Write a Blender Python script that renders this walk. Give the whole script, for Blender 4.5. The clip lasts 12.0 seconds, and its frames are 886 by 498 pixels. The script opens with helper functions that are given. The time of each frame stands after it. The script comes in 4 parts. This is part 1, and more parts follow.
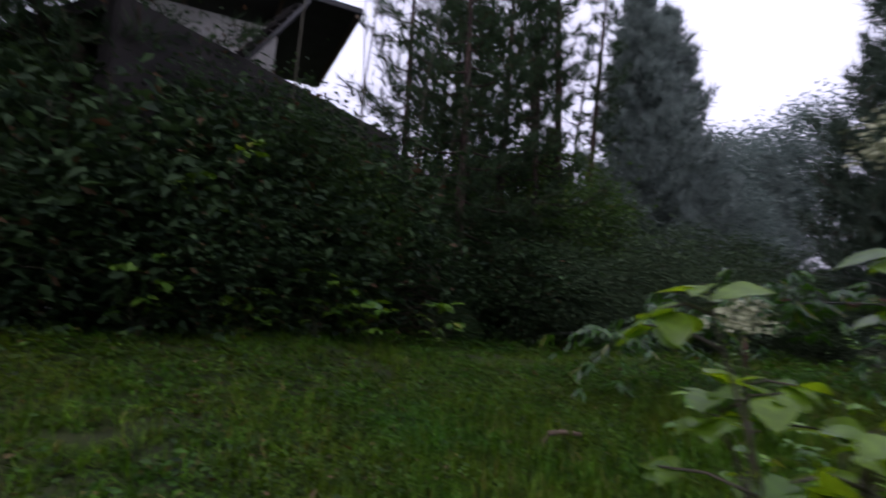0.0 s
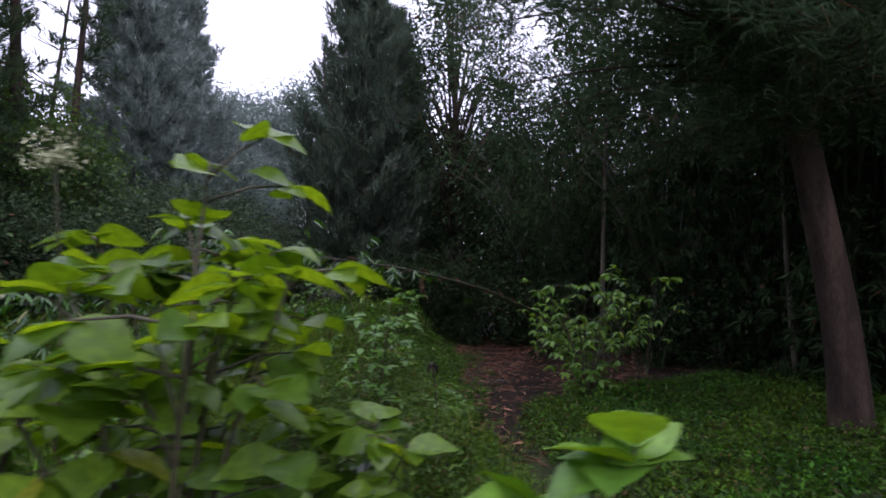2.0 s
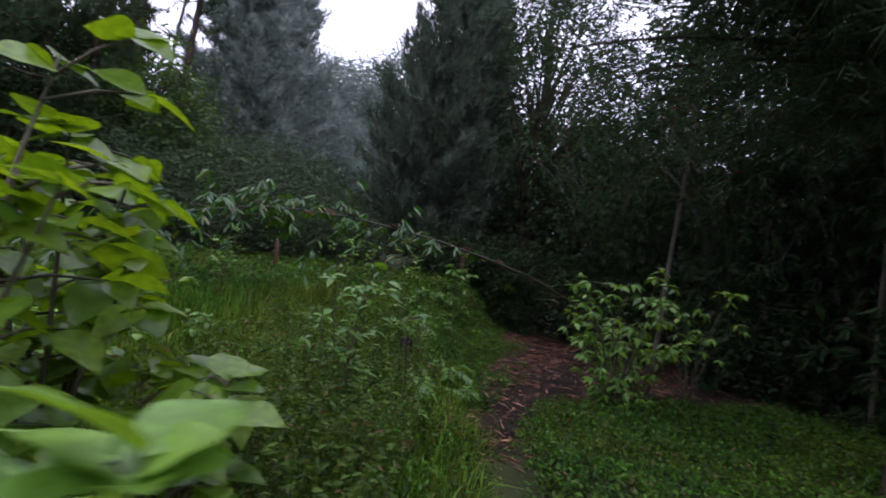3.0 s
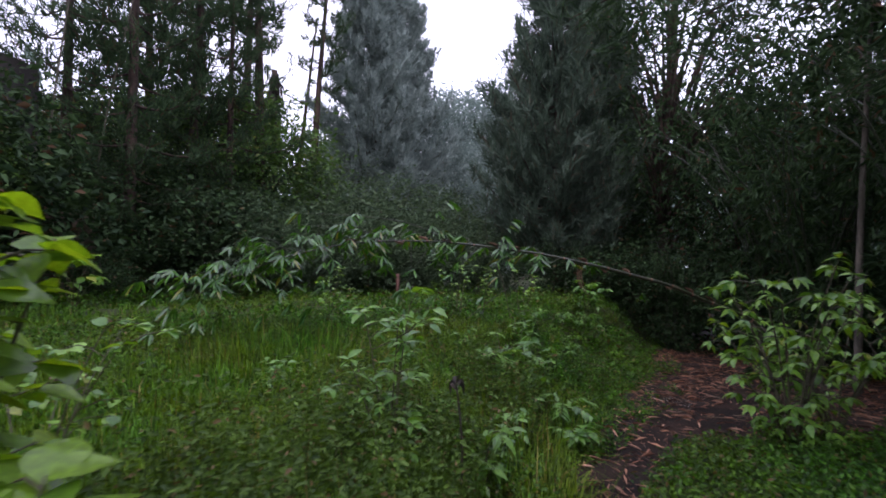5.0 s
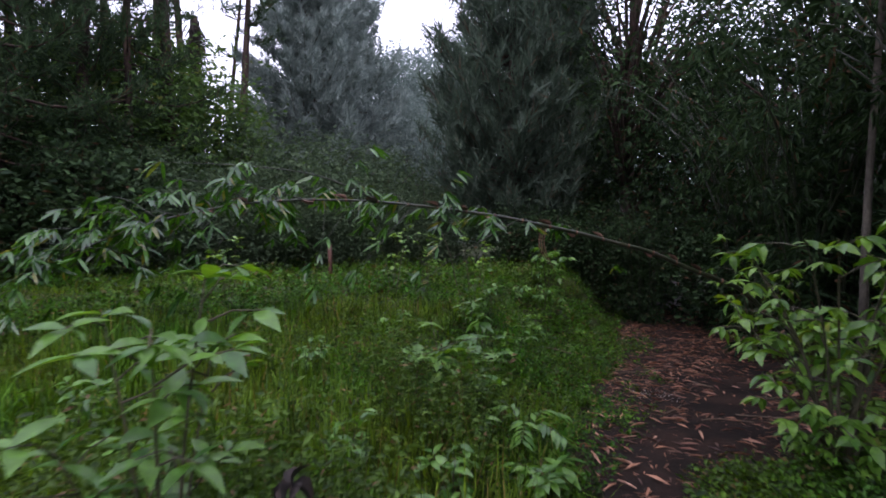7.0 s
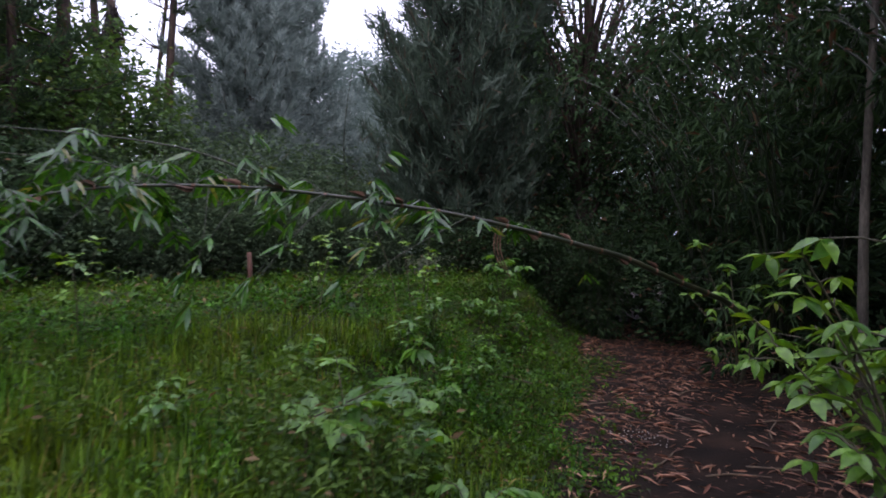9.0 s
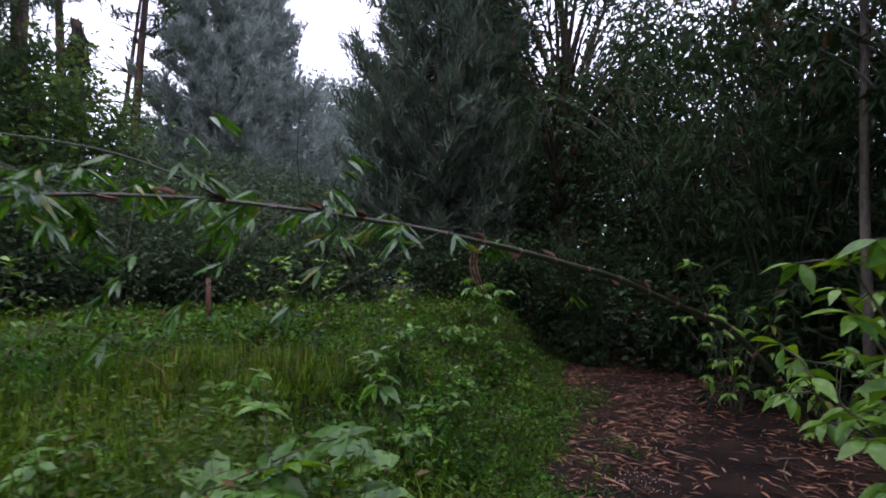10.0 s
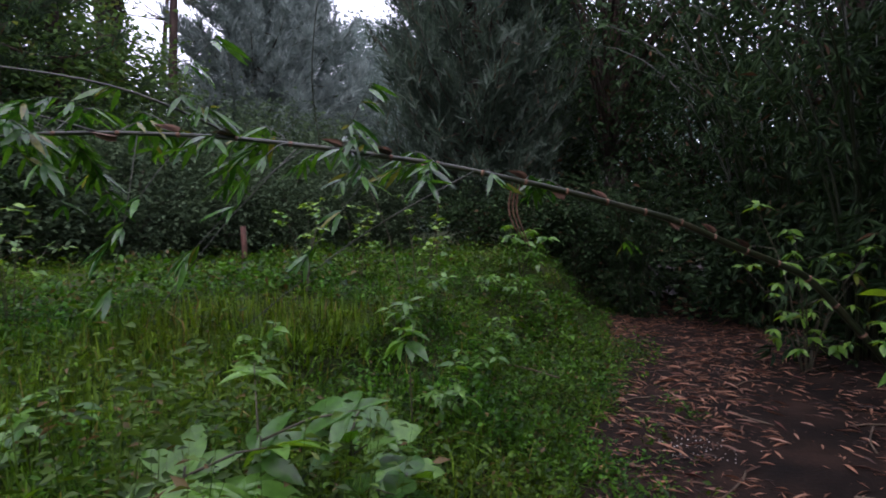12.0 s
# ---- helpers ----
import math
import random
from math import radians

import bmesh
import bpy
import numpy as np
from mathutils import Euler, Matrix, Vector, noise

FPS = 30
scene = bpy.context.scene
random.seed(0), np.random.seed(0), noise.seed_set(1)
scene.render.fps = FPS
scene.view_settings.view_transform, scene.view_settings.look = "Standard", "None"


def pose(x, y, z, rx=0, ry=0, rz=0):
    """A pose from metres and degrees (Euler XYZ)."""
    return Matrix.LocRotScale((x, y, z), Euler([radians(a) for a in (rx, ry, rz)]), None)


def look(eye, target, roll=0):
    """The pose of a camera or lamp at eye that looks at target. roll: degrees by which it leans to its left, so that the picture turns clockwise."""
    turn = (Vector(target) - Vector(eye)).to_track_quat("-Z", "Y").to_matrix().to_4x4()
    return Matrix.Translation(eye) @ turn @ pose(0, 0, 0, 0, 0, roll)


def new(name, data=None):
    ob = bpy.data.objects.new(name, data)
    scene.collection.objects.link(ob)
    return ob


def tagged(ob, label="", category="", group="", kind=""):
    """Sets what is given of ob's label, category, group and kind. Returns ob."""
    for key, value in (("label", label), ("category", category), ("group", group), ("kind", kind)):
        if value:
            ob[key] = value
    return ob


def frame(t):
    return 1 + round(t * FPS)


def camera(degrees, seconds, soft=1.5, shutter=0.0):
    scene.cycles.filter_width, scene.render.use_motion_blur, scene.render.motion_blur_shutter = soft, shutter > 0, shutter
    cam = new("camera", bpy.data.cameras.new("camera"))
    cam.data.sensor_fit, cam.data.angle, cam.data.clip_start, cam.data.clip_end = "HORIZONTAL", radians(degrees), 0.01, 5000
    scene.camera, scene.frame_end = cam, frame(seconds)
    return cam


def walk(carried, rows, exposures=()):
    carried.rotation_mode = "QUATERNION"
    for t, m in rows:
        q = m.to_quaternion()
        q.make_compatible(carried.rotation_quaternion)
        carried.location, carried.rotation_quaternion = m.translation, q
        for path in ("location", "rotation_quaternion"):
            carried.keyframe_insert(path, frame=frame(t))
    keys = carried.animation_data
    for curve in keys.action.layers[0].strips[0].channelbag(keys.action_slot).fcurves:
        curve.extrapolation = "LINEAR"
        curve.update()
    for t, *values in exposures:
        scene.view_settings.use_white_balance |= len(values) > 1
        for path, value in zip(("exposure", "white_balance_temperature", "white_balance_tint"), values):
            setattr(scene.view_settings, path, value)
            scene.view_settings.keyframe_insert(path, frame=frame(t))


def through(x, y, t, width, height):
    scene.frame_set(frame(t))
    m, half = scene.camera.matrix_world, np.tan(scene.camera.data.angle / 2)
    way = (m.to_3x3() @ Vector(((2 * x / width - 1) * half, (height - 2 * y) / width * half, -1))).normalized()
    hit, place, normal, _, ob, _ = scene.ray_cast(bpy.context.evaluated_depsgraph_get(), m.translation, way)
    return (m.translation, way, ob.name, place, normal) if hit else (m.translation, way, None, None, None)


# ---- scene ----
cam = camera(80.9, 12.0, 1.8, 0.7)
PATH = [
    (0.0, pose(0.200, 0.400, 1.250, 96.56, -3.56, 17.44)),
    (0.5, pose(0.350, 0.310, 1.270, 94.54, -3.61, 5.12)),
    (1.0, pose(0.560, 0.130, 1.290, 91.76, -0.61, -20.11)),
    (1.5, pose(0.765, -0.045, 1.318, 90.98, -1.65, -32.33)),
    (2.0, pose(1.124, -0.273, 1.323, 92.72, 0.39, -31.32)),
    (2.5, pose(1.452, -0.290, 1.271, 89.58, -3.73, -27.73)),
    (2.7, pose(1.632, -0.288, 1.281, 90.06, -6.60, -25.20)),
    (4.3, pose(2.538, -0.162, 1.287, 89.55, 0.17, -8.38)),
    (4.5, pose(2.580, -0.055, 1.288, 90.90, -0.46, -7.18)),
    (5.0, pose(2.711, 0.271, 1.272, 91.77, -0.69, -5.85)),
    (5.5, pose(2.823, 0.658, 1.258, 89.50, -1.06, -5.19)),
    (6.0, pose(2.978, 1.067, 1.241, 88.83, 1.21, -7.67)),
    (6.5, pose(3.126, 1.473, 1.230, 88.52, 0.61, -9.63)),
    (6.7, pose(3.166, 1.637, 1.227, 88.35, 0.57, -10.39)),
    (8.3, pose(3.399, 2.644, 1.133, 90.85, -1.66, -12.79)),
    (8.5, pose(3.461, 2.771, 1.131, 90.42, -1.57, -14.96)),
    (9.0, pose(3.630, 3.063, 1.119, 89.86, 0.07, -16.07)),
    (9.5, pose(3.721, 3.310, 1.106, 93.29, 1.15, -18.25)),
    (10.0, pose(3.860, 3.551, 1.049, 92.94, 0.56, -18.22)),
    (10.5, pose(3.963, 3.783, 1.019, 90.70, 0.15, -18.38)),
    (11.0, pose(4.026, 3.900, 1.012, 89.95, -0.28, -17.11)),
    (11.5, pose(4.060, 3.932, 1.015, 87.41, 1.02, -15.12)),
    (12.0, pose(4.040, 3.935, 1.017, 87.35, 1.01, -13.53)),
]
walk(cam, PATH, [(0.0, -0.6, 5850, 30), (0.6, -0.45, 5850, 30), (1.5, 0.1, 5850, 30), (2.7, 0.2, 5850, 30), (4.3, 0.5, 5850, 30), (12.0, 0.5, 5850, 30)])

# ---- light: overcast sky late in the day ----
world = bpy.data.worlds.new("overcast_sky")
scene.world = world
world.use_nodes = True
wn, wl = world.node_tree.nodes, world.node_tree.links
sky = wn.new("ShaderNodeTexSky")
sky.sky_type, sky.sun_disc = "NISHITA", False
sky.sun_elevation, sky.sun_rotation = radians(50), radians(200)
sky.air_density, sky.dust_density = 1.0, 4.0
cloud = wn.new("ShaderNodeMix")
cloud.data_type = "RGBA"
cloud.inputs[0].default_value = 0.8
wl.new(sky.outputs[0], cloud.inputs[6])
cloud.inputs[7].default_value = (10.3, 10.5, 11.0, 1)
wl.new(cloud.outputs[2], wn["Background"].inputs[0])
wn["Background"].inputs[1].default_value = 0.19
sun = new("sun", bpy.data.lights.new("sun", "SUN"))
sun.data.energy, sun.data.angle, sun.data.color = 0.7, radians(40), (1, 0.97, 0.92)
sun.matrix_world = look((0, 0, 30), (6, 16, 0))

# ---- materials ----
def material(name, colours, rough=0.6, scale=8.0, bump=0.3, metal=0.0, spec=0.5, stretch=(1, 1, 1), detail_scale=60.0):
    m = bpy.data.materials.new(name)
    m.use_nodes = True
    n, l = m.node_tree.nodes, m.node_tree.links
    p = n["Principled BSDF"]
    tc, mp = n.new("ShaderNodeTexCoord"), n.new("ShaderNodeMapping")
    mp.inputs["Scale"].default_value = stretch
    l.new(tc.outputs["Object"], mp.inputs[0])
    big, small = n.new("ShaderNodeTexNoise"), n.new("ShaderNodeTexNoise")
    for tex, s in ((big, scale), (small, detail_scale)):
        tex.inputs["Scale"].default_value, tex.inputs["Detail"].default_value = s, 6
        l.new(mp.outputs[0], tex.inputs["Vector"])
    mix = n.new("ShaderNodeMath")
    mix.operation = "MULTIPLY_ADD"
    l.new(small.outputs["Fac"], mix.inputs[0])
    mix.inputs[1].default_value = 0.45
    l.new(big.outputs["Fac"], mix.inputs[2])
    ramp = n.new("ShaderNodeValToRGB")
    ramp.color_ramp.elements[0].position, ramp.color_ramp.elements[1].position = 0.5, 0.95
    ramp.color_ramp.elements[0].color, ramp.color_ramp.elements[1].color = (*colours[0], 1), (*colours[-1], 1)
    if len(colours) > 2:
        ramp.color_ramp.elements.new(0.72).color = (*colours[1], 1)
    l.new(mix.outputs[0], ramp.inputs[0])
    l.new(ramp.outputs[0], p.inputs["Base Color"])
    p.inputs["Roughness"].default_value, p.inputs["Metallic"].default_value = rough, metal
    p.inputs["Specular IOR Level"].default_value = spec
    b = n.new("ShaderNodeBump")
    b.inputs["Strength"].default_value, b.inputs["Distance"].default_value = bump, 0.02
    l.new(mix.outputs[0], b.inputs["Height"])
    l.new(b.outputs[0], p.inputs["Normal"])
    return m


def foliage(name, dark, light, odd=None, rough=0.45, through=0.35, by_object=False, spec=0.5, odd_share=0.06, patches=0.0):
    """A thin leaf that lets some light through; its colour changes from leaf to leaf."""
    m = bpy.data.materials.new(name)
    m.use_nodes = True
    n, l = m.node_tree.nodes, m.node_tree.links
    p, out = n["Principled BSDF"], n["Material Output"]
    if by_object:
        rnd = n.new("ShaderNodeObjectInfo").outputs["Random"]
    else:
        rnd = n.new("ShaderNodeNewGeometry").outputs["Random Per Island"]
    ramp = n.new("ShaderNodeValToRGB")
    ramp.color_ramp.elements[0].color, ramp.color_ramp.elements[1].color = (*dark, 1), (*light, 1)
    ramp.color_ramp.elements[1].position = 0.93
    if odd:
        ramp.color_ramp.elements.new(1.0 - odd_share * 0.9).color = (*odd, 1)
        ramp.color_ramp.elements[1].position = 1.0 - odd_share
    l.new(rnd, ramp.inputs[0])
    tc, tex = n.new("ShaderNodeTexCoord"), n.new("ShaderNodeTexNoise")
    tex.inputs["Scale"].default_value, tex.inputs["Detail"].default_value = (30.0 if by_object else 5.0 if patches else 2.5), 5
    l.new(tc.outputs["Object"], tex.inputs["Vector"])
    hsv = n.new("ShaderNodeHueSaturation")
    mr = n.new("ShaderNodeMapRange")
    mr.inputs[1].default_value, mr.inputs[2].default_value, mr.inputs[3].default_value, mr.inputs[4].default_value = 0.3, 0.7, (0.45 if patches else 0.7), (1.5 if patches else 1.3)
    l.new(tex.outputs["Fac"], mr.inputs[0])
    l.new(mr.outputs[0], hsv.inputs["Value"])
    l.new(ramp.outputs[0], hsv.inputs["Color"])
    if patches:
        wide_tex = n.new("ShaderNodeTexNoise")
        wide_tex.inputs["Scale"].default_value, wide_tex.inputs["Detail"].default_value = 0.9, 3
        l.new(tc.outputs["Object"], wide_tex.inputs["Vector"])
        tone = n.new("ShaderNodeMapRange")
        tone.inputs[1].default_value, tone.inputs[2].default_value, tone.inputs[3].default_value, tone.inputs[4].default_value = 0.35, 0.65, 0.5 + patches, 0.5 - patches
        l.new(wide_tex.outputs["Fac"], tone.inputs[0])
        l.new(tone.outputs[0], hsv.inputs["Hue"])
    l.new(hsv.outputs[0], p.inputs["Base Color"])
    p.inputs["Roughness"].default_value = rough
    p.inputs["Specular IOR Level"].default_value = spec
    t = n.new("ShaderNodeBsdfTranslucent")
    warm = n.new("ShaderNodeHueSaturation")
    warm.inputs["Hue"].default_value, warm.inputs["Saturation"].default_value, warm.inputs["Value"].default_value = 0.48, 1.15, 1.5
    l.new(hsv.outputs[0], warm.inputs["Color"])
    l.new(warm.outputs[0], t.inputs["Color"])
    ms = n.new("ShaderNodeMixShader")
    ms.inputs[0].default_value = through
    l.new(p.outputs[0], ms.inputs[1])
    l.new(t.outputs[0], ms.inputs[2])
    l.new(ms.outputs[0], out.inputs["Surface"])
    return m


SOIL = material("damp_soil", [(0.0045, 0.0028, 0.0018), (0.011, 0.0062, 0.0038), (0.026, 0.0135, 0.0085)], 0.85, 3.0, 0.8, detail_scale=40, spec=0.15)
EARTH = material("grassy_earth", [(0.012, 0.013, 0.005), (0.022, 0.03, 0.008), (0.036, 0.045, 0.012)], 0.95, 1.2, 0.6, spec=0.2)
BARK = material("pine_bark", [(0.014, 0.01, 0.008), (0.04, 0.027, 0.021), (0.09, 0.06, 0.045)], 0.9, 5.0, 1.0, stretch=(1, 1, 0.25), spec=0.2)
PALE_BARK = material("pale_bark", [(0.03, 0.026, 0.02), (0.075, 0.066, 0.052), (0.15, 0.13, 0.1)], 0.85, 6.0, 0.6, stretch=(1, 1, 0.3), spec=0.2)
STEM = material("green_brown_stem", [(0.03, 0.03, 0.015), (0.07, 0.06, 0.03)], 0.7, 12.0, 0.4)
CULM = material("bamboo_culm", [(0.007, 0.01, 0.004), (0.013, 0.02, 0.006), (0.034, 0.032, 0.014)], 0.4, 6.0, 0.15)
SHEATH = material("dry_sheath", [(0.05, 0.025, 0.015), (0.12, 0.06, 0.035), (0.2, 0.12, 0.07)], 0.8, 25.0, 0.4, stretch=(0.3, 1, 1))
CONCRETE = material("near_black_wall", [(0.006, 0.005, 0.004), (0.015, 0.012, 0.01), (0.032, 0.026, 0.021)], 0.9, 0.9, 0.5)
PLASTER = material("pale_plaster", [(0.3, 0.28, 0.25), (0.45, 0.43, 0.4), (0.56, 0.54, 0.5)], 0.85, 0.8, 0.25)
PANEL = material("weathered_panel", [(0.05, 0.035, 0.024), (0.09, 0.065, 0.042), (0.14, 0.1, 0.07)], 0.85, 1.5, 0.3)
ROOFING = material("dark_roofing", [(0.012, 0.012, 0.013), (0.03, 0.03, 0.032)], 0.7, 2.0, 0.3)
RUST = material("rusty_post", [(0.045, 0.02, 0.012), (0.09, 0.036, 0.022)], 0.85, 10.0, 0.3)
TWIG = material("dry_twig", [(0.06, 0.04, 0.025), (0.14, 0.1, 0.06)], 0.8, 20.0, 0.4)

GRASS = foliage("grass_blades", (0.012, 0.032, 0.003), (0.1, 0.205, 0.014), (0.17, 0.15, 0.04), 0.6, 0.3, spec=0.14, patches=0.025)
HERB = foliage("low_herbs", (0.007, 0.022, 0.003), (0.062, 0.155, 0.01), (0.09, 0.07, 0.022), 0.48, 0.3, spec=0.2, patches=0.02)
WEED = foliage("tall_weeds", (0.014, 0.036, 0.005), (0.075, 0.14, 0.019), (0.12, 0.085, 0.035), 0.55, 0.3, odd_share=0.06, spec=0.2)
BUSH_LEAF = foliage("broad_bush_leaf", (0.06, 0.135, 0.012), (0.15, 0.26, 0.022), (0.22, 0.25, 0.02), 0.3, 0.5, True, odd_share=0.02)
SHRUB_LEAF = foliage("shrub_leaf", (0.045, 0.13, 0.014), (0.15, 0.29, 0.032), (0.18, 0.22, 0.03), 0.38, 0.3, True, odd_share=0.02)
YOUNG_LEAF = foliage("young_leaf", (0.03, 0.1, 0.012), (0.1, 0.22, 0.03), None, 0.36, 0.35, True)
BAMBOO_LEAF = foliage("bamboo_leaf", (0.014, 0.055, 0.01), (0.055, 0.145, 0.022), (0.13, 0.14, 0.03), 0.24, 0.35, True, 0.55)
THICKET_LEAF = foliage("thicket_leaf", (0.009, 0.022, 0.009), (0.04, 0.076, 0.026), (0.075, 0.045, 0.022), 0.7, 0.2, odd_share=0.04, spec=0.14)
NEEDLE = foliage("pine_needles", (0.016, 0.034, 0.016), (0.045, 0.078, 0.032), (0.07, 0.045, 0.022), 0.7, 0.2, odd_share=0.04, spec=0.12)
# paler than the plain pine needles: haze is put into the colour
HAZED_NEEDLE = foliage("hazed_pine_needles", (0.028, 0.048, 0.032), (0.072, 0.105, 0.068), (0.08, 0.06, 0.035), 0.6, 0.25, odd_share=0.04, spec=0.3)
# far foliage: the pallor of mist is put into these two leaf colours
FAR_NEEDLE = foliage("haze_pale_needles", (0.125, 0.16, 0.142), (0.2, 0.242, 0.215), None, 0.7, 0.25, spec=0.3)
FAR_LEAF = foliage("haze_pale_leaves", (0.115, 0.155, 0.14), (0.19, 0.235, 0.205), None, 0.7, 0.3, spec=0.3)
# bushes behind the field: grey haze mixed into the leaf colour
MIST_BUSH_LEAF = foliage("hazed_bush_leaves", (0.03, 0.052, 0.028), (0.07, 0.105, 0.052), None, 0.8, 0.25, spec=0.1)
TREE_LEAF = foliage("broad_tree_leaves", (0.03, 0.065, 0.017), (0.075, 0.145, 0.032), (0.1, 0.13, 0.03), 0.6, 0.3, spec=0.2)
LITTER = foliage("dry_litter", (0.016, 0.006, 0.0035), (0.1, 0.033, 0.017), (0.33, 0.16, 0.085), 0.65, 0.05, odd_share=0.16)
LITTER_PIECE = foliage("dry_litter_piece", (0.1, 0.036, 0.018), (0.3, 0.135, 0.07), (0.42, 0.24, 0.15), 0.6, 0.05, True, odd_share=0.2)
DEAD_LEAF = material("dead_leaf", [(0.008, 0.006, 0.005), (0.028, 0.016, 0.011)], 0.9, 20.0, 0.5)
FLOWER = material("pale_seed_head", [(0.2, 0.22, 0.1), (0.4, 0.42, 0.26)], 0.8, 30.0, 0.3)

rng = np.random.default_rng(7)


# ---- the lie of the land ----
TRACK = np.array([(1.8, -3.0, 0.35), (2.4, -0.6, 0.3), (3.1, 1.4, 0.28), (4.1, 3.75, 0.28), (5.2, 5.35, 0.55), (6.9, 7.1, 1.0), (7.9, 9.0, 0.85), (9.6, 11.6, 0.8), (12.5, 16.0, 0.7)])


def smooth(a, b, v):
    s = np.clip((np.asarray(v, float) - a) / (b - a), 0, 1)
    return s * s * (3 - 2 * s)


def track_side(x, y):
    """Distance to the edge of the trodden path (negative on it), and the side: 1 left, -1 right."""
    x, y = np.asarray(x, float), np.asarray(y, float)
    best, side = np.full(x.shape, 1e9), np.ones(x.shape)
    for (ax, ay, aw), (bx, by, bw) in zip(TRACK[:-1], TRACK[1:]):
        dx, dy = bx - ax, by - ay
        s = np.clip(((x - ax) * dx + (y - ay) * dy) / (dx * dx + dy * dy), 0, 1)
        d = np.hypot(x - ax - s * dx, y - ay - s * dy) - (aw + s * (bw - aw))
        left = np.where(dx * (y - ay) - dy * (x - ax) > 0, 1.0, -1.0)
        side = np.where(d < best, left, side)
        best = np.minimum(d, best)
    return best, side


def gz(x, y):
    x, y = np.asarray(x, float), np.asarray(y, float)
    ahead = 0.17 * (x - 2.8) + 0.985 * (y - 0.6)
    low = -0.1 - 0.06 * np.clip(ahead, -2, 13)
    field = -0.06 + 0.42 * smooth(2.5, 11.5, y) * (0.55 + 0.45 * smooth(-7, 1.5, x)) + 0.1 * smooth(12, 30, y) + 0.62 * smooth(1.0, 6.0, -x) * smooth(0.0, 4.5, y) * (1 - 0.55 * smooth(9.0, 14.0, y))
    d, side = track_side(x, y)
    ragged = d + smooth(0.0, 0.5, d) * (0.22 * np.sin(2.3 * x + 1.1 * y) + 0.12 * np.sin(5.1 * y - 1.7 * x))
    up = np.where(side > 0, smooth(0.0, 1.7, ragged), 0.0)
    z = low * (1 - up) + field * up
    z = z + 0.05 * smooth(0.1, 0.6, d) * (side < 0)
    z = z + 0.05 * np.sin(x * 1.3 + 0.7) * np.sin(y * 1.1) * smooth(0.2, 2, d) + 0.02 * np.sin(x * 3.7) * np.sin(y * 4.1 + 1)
    far = smooth(40, 90, np.hypot(x - 3, y - 8))
    return z * (1 - far)


def g(x, y):
    return float(gz(x, y))


# ---- mesh tools ----
def raw_mesh(name, v, f, mat):
    """A mesh from arrays of points and of triangles or quads."""
    v, f = np.asarray(v, np.float32), np.asarray(f, np.int32)
    me = bpy.data.meshes.new(name)
    me.vertices.add(len(v))
    me.vertices.foreach_set("co", v.ravel())
    k = f.shape[1]
    me.loops.add(f.size)
    me.loops.foreach_set("vertex_index", f.ravel())
    me.polygons.add(len(f))
    me.polygons.foreach_set("loop_start", np.arange(0, f.size, k, dtype=np.int32))
    me.update(calc_edges=True)
    me.validate()
    me.materials.append(mat)
    return me


def shade_smooth(me):
    me.polygons.foreach_set("use_smooth", np.ones(len(me.polygons), bool))
    return me


def frames(d, up):
    """Turns with x along d and z near up."""
    d = d / np.linalg.norm(d, axis=1, keepdims=True)
    y = np.cross(up, d)
    y /= np.linalg.norm(y, axis=1, keepdims=True) + 1e-9
    return np.stack([d, y, np.cross(d, y)], 2)


def strew(tv, tf, pos, rot, size):
    """Copies of a small piece, joined into arrays. size: (n,) or (n, 3)."""
    size = np.asarray(size, float)
    size = size[:, None] if size.ndim == 1 else size
    v = np.einsum("nij,nkj->nki", rot, tv[None] * size[:, None, :]) + pos[:, None]
    f = tf[None] + (np.arange(len(pos)) * len(tv))[:, None, None]
    return v.reshape(-1, 3), f.reshape(-1, tf.shape[1])


def unit(n, zmin=-1.0, zmax=1.0):
    z, a = rng.uniform(zmin, zmax, n), rng.uniform(0, 2 * math.pi, n)
    r = np.sqrt(1 - z * z)
    return np.stack([r * np.cos(a), r * np.sin(a), z], 1)


DIAMOND = np.array([(0, 0, 0), (0.42, 0.5, 0.1), (1, 0, -0.12), (0.42, -0.5, 0.1)]), np.array([(0, 1, 2), (0, 2, 3)])
BLADE = np.array([(0, 0.5, 0), (0, -0.5, 0), (0.55, 0.35, 0.04), (0.55, -0.35, 0.04), (1, 0, -0.12)]), np.array([(0, 1, 3), (0, 3, 2), (2, 3, 4)])
SLIVER = np.array([(0, 0.5, 0), (0, -0.5, 0), (1, 0, 0)]), np.array([(0, 1, 2)])


def leaf_shape(widths, droop=0.25, fold=0.12, wave=0.0):
    """A leaf one metre long with the given half widths along it."""
    n = len(widths)
    v, f = [], []
    for i, w in enumerate(widths):
        s = i / (n - 1)
        z = -droop * s * s
        k = wave * math.sin(i * 2.3)
        v += [(s, w, z + fold * w * 2 + k), (s, 0, z), (s, -w, z + fold * w * 2 - k)]
    for i in range(n - 1):
        a = 3 * i
        f += [(a, a + 1, a + 4), (a, a + 4, a + 3), (a + 1, a + 2, a + 5), (a + 1, a + 5, a + 4)]
    return np.array(v, float), np.array(f)


def join(pieces):
    v, f, n = [], [], 0
    for a, b in pieces:
        v.append(a)
        f.append(np.asarray(b) + n)
        n += len(a)
    return np.vstack(v), np.vstack(f)


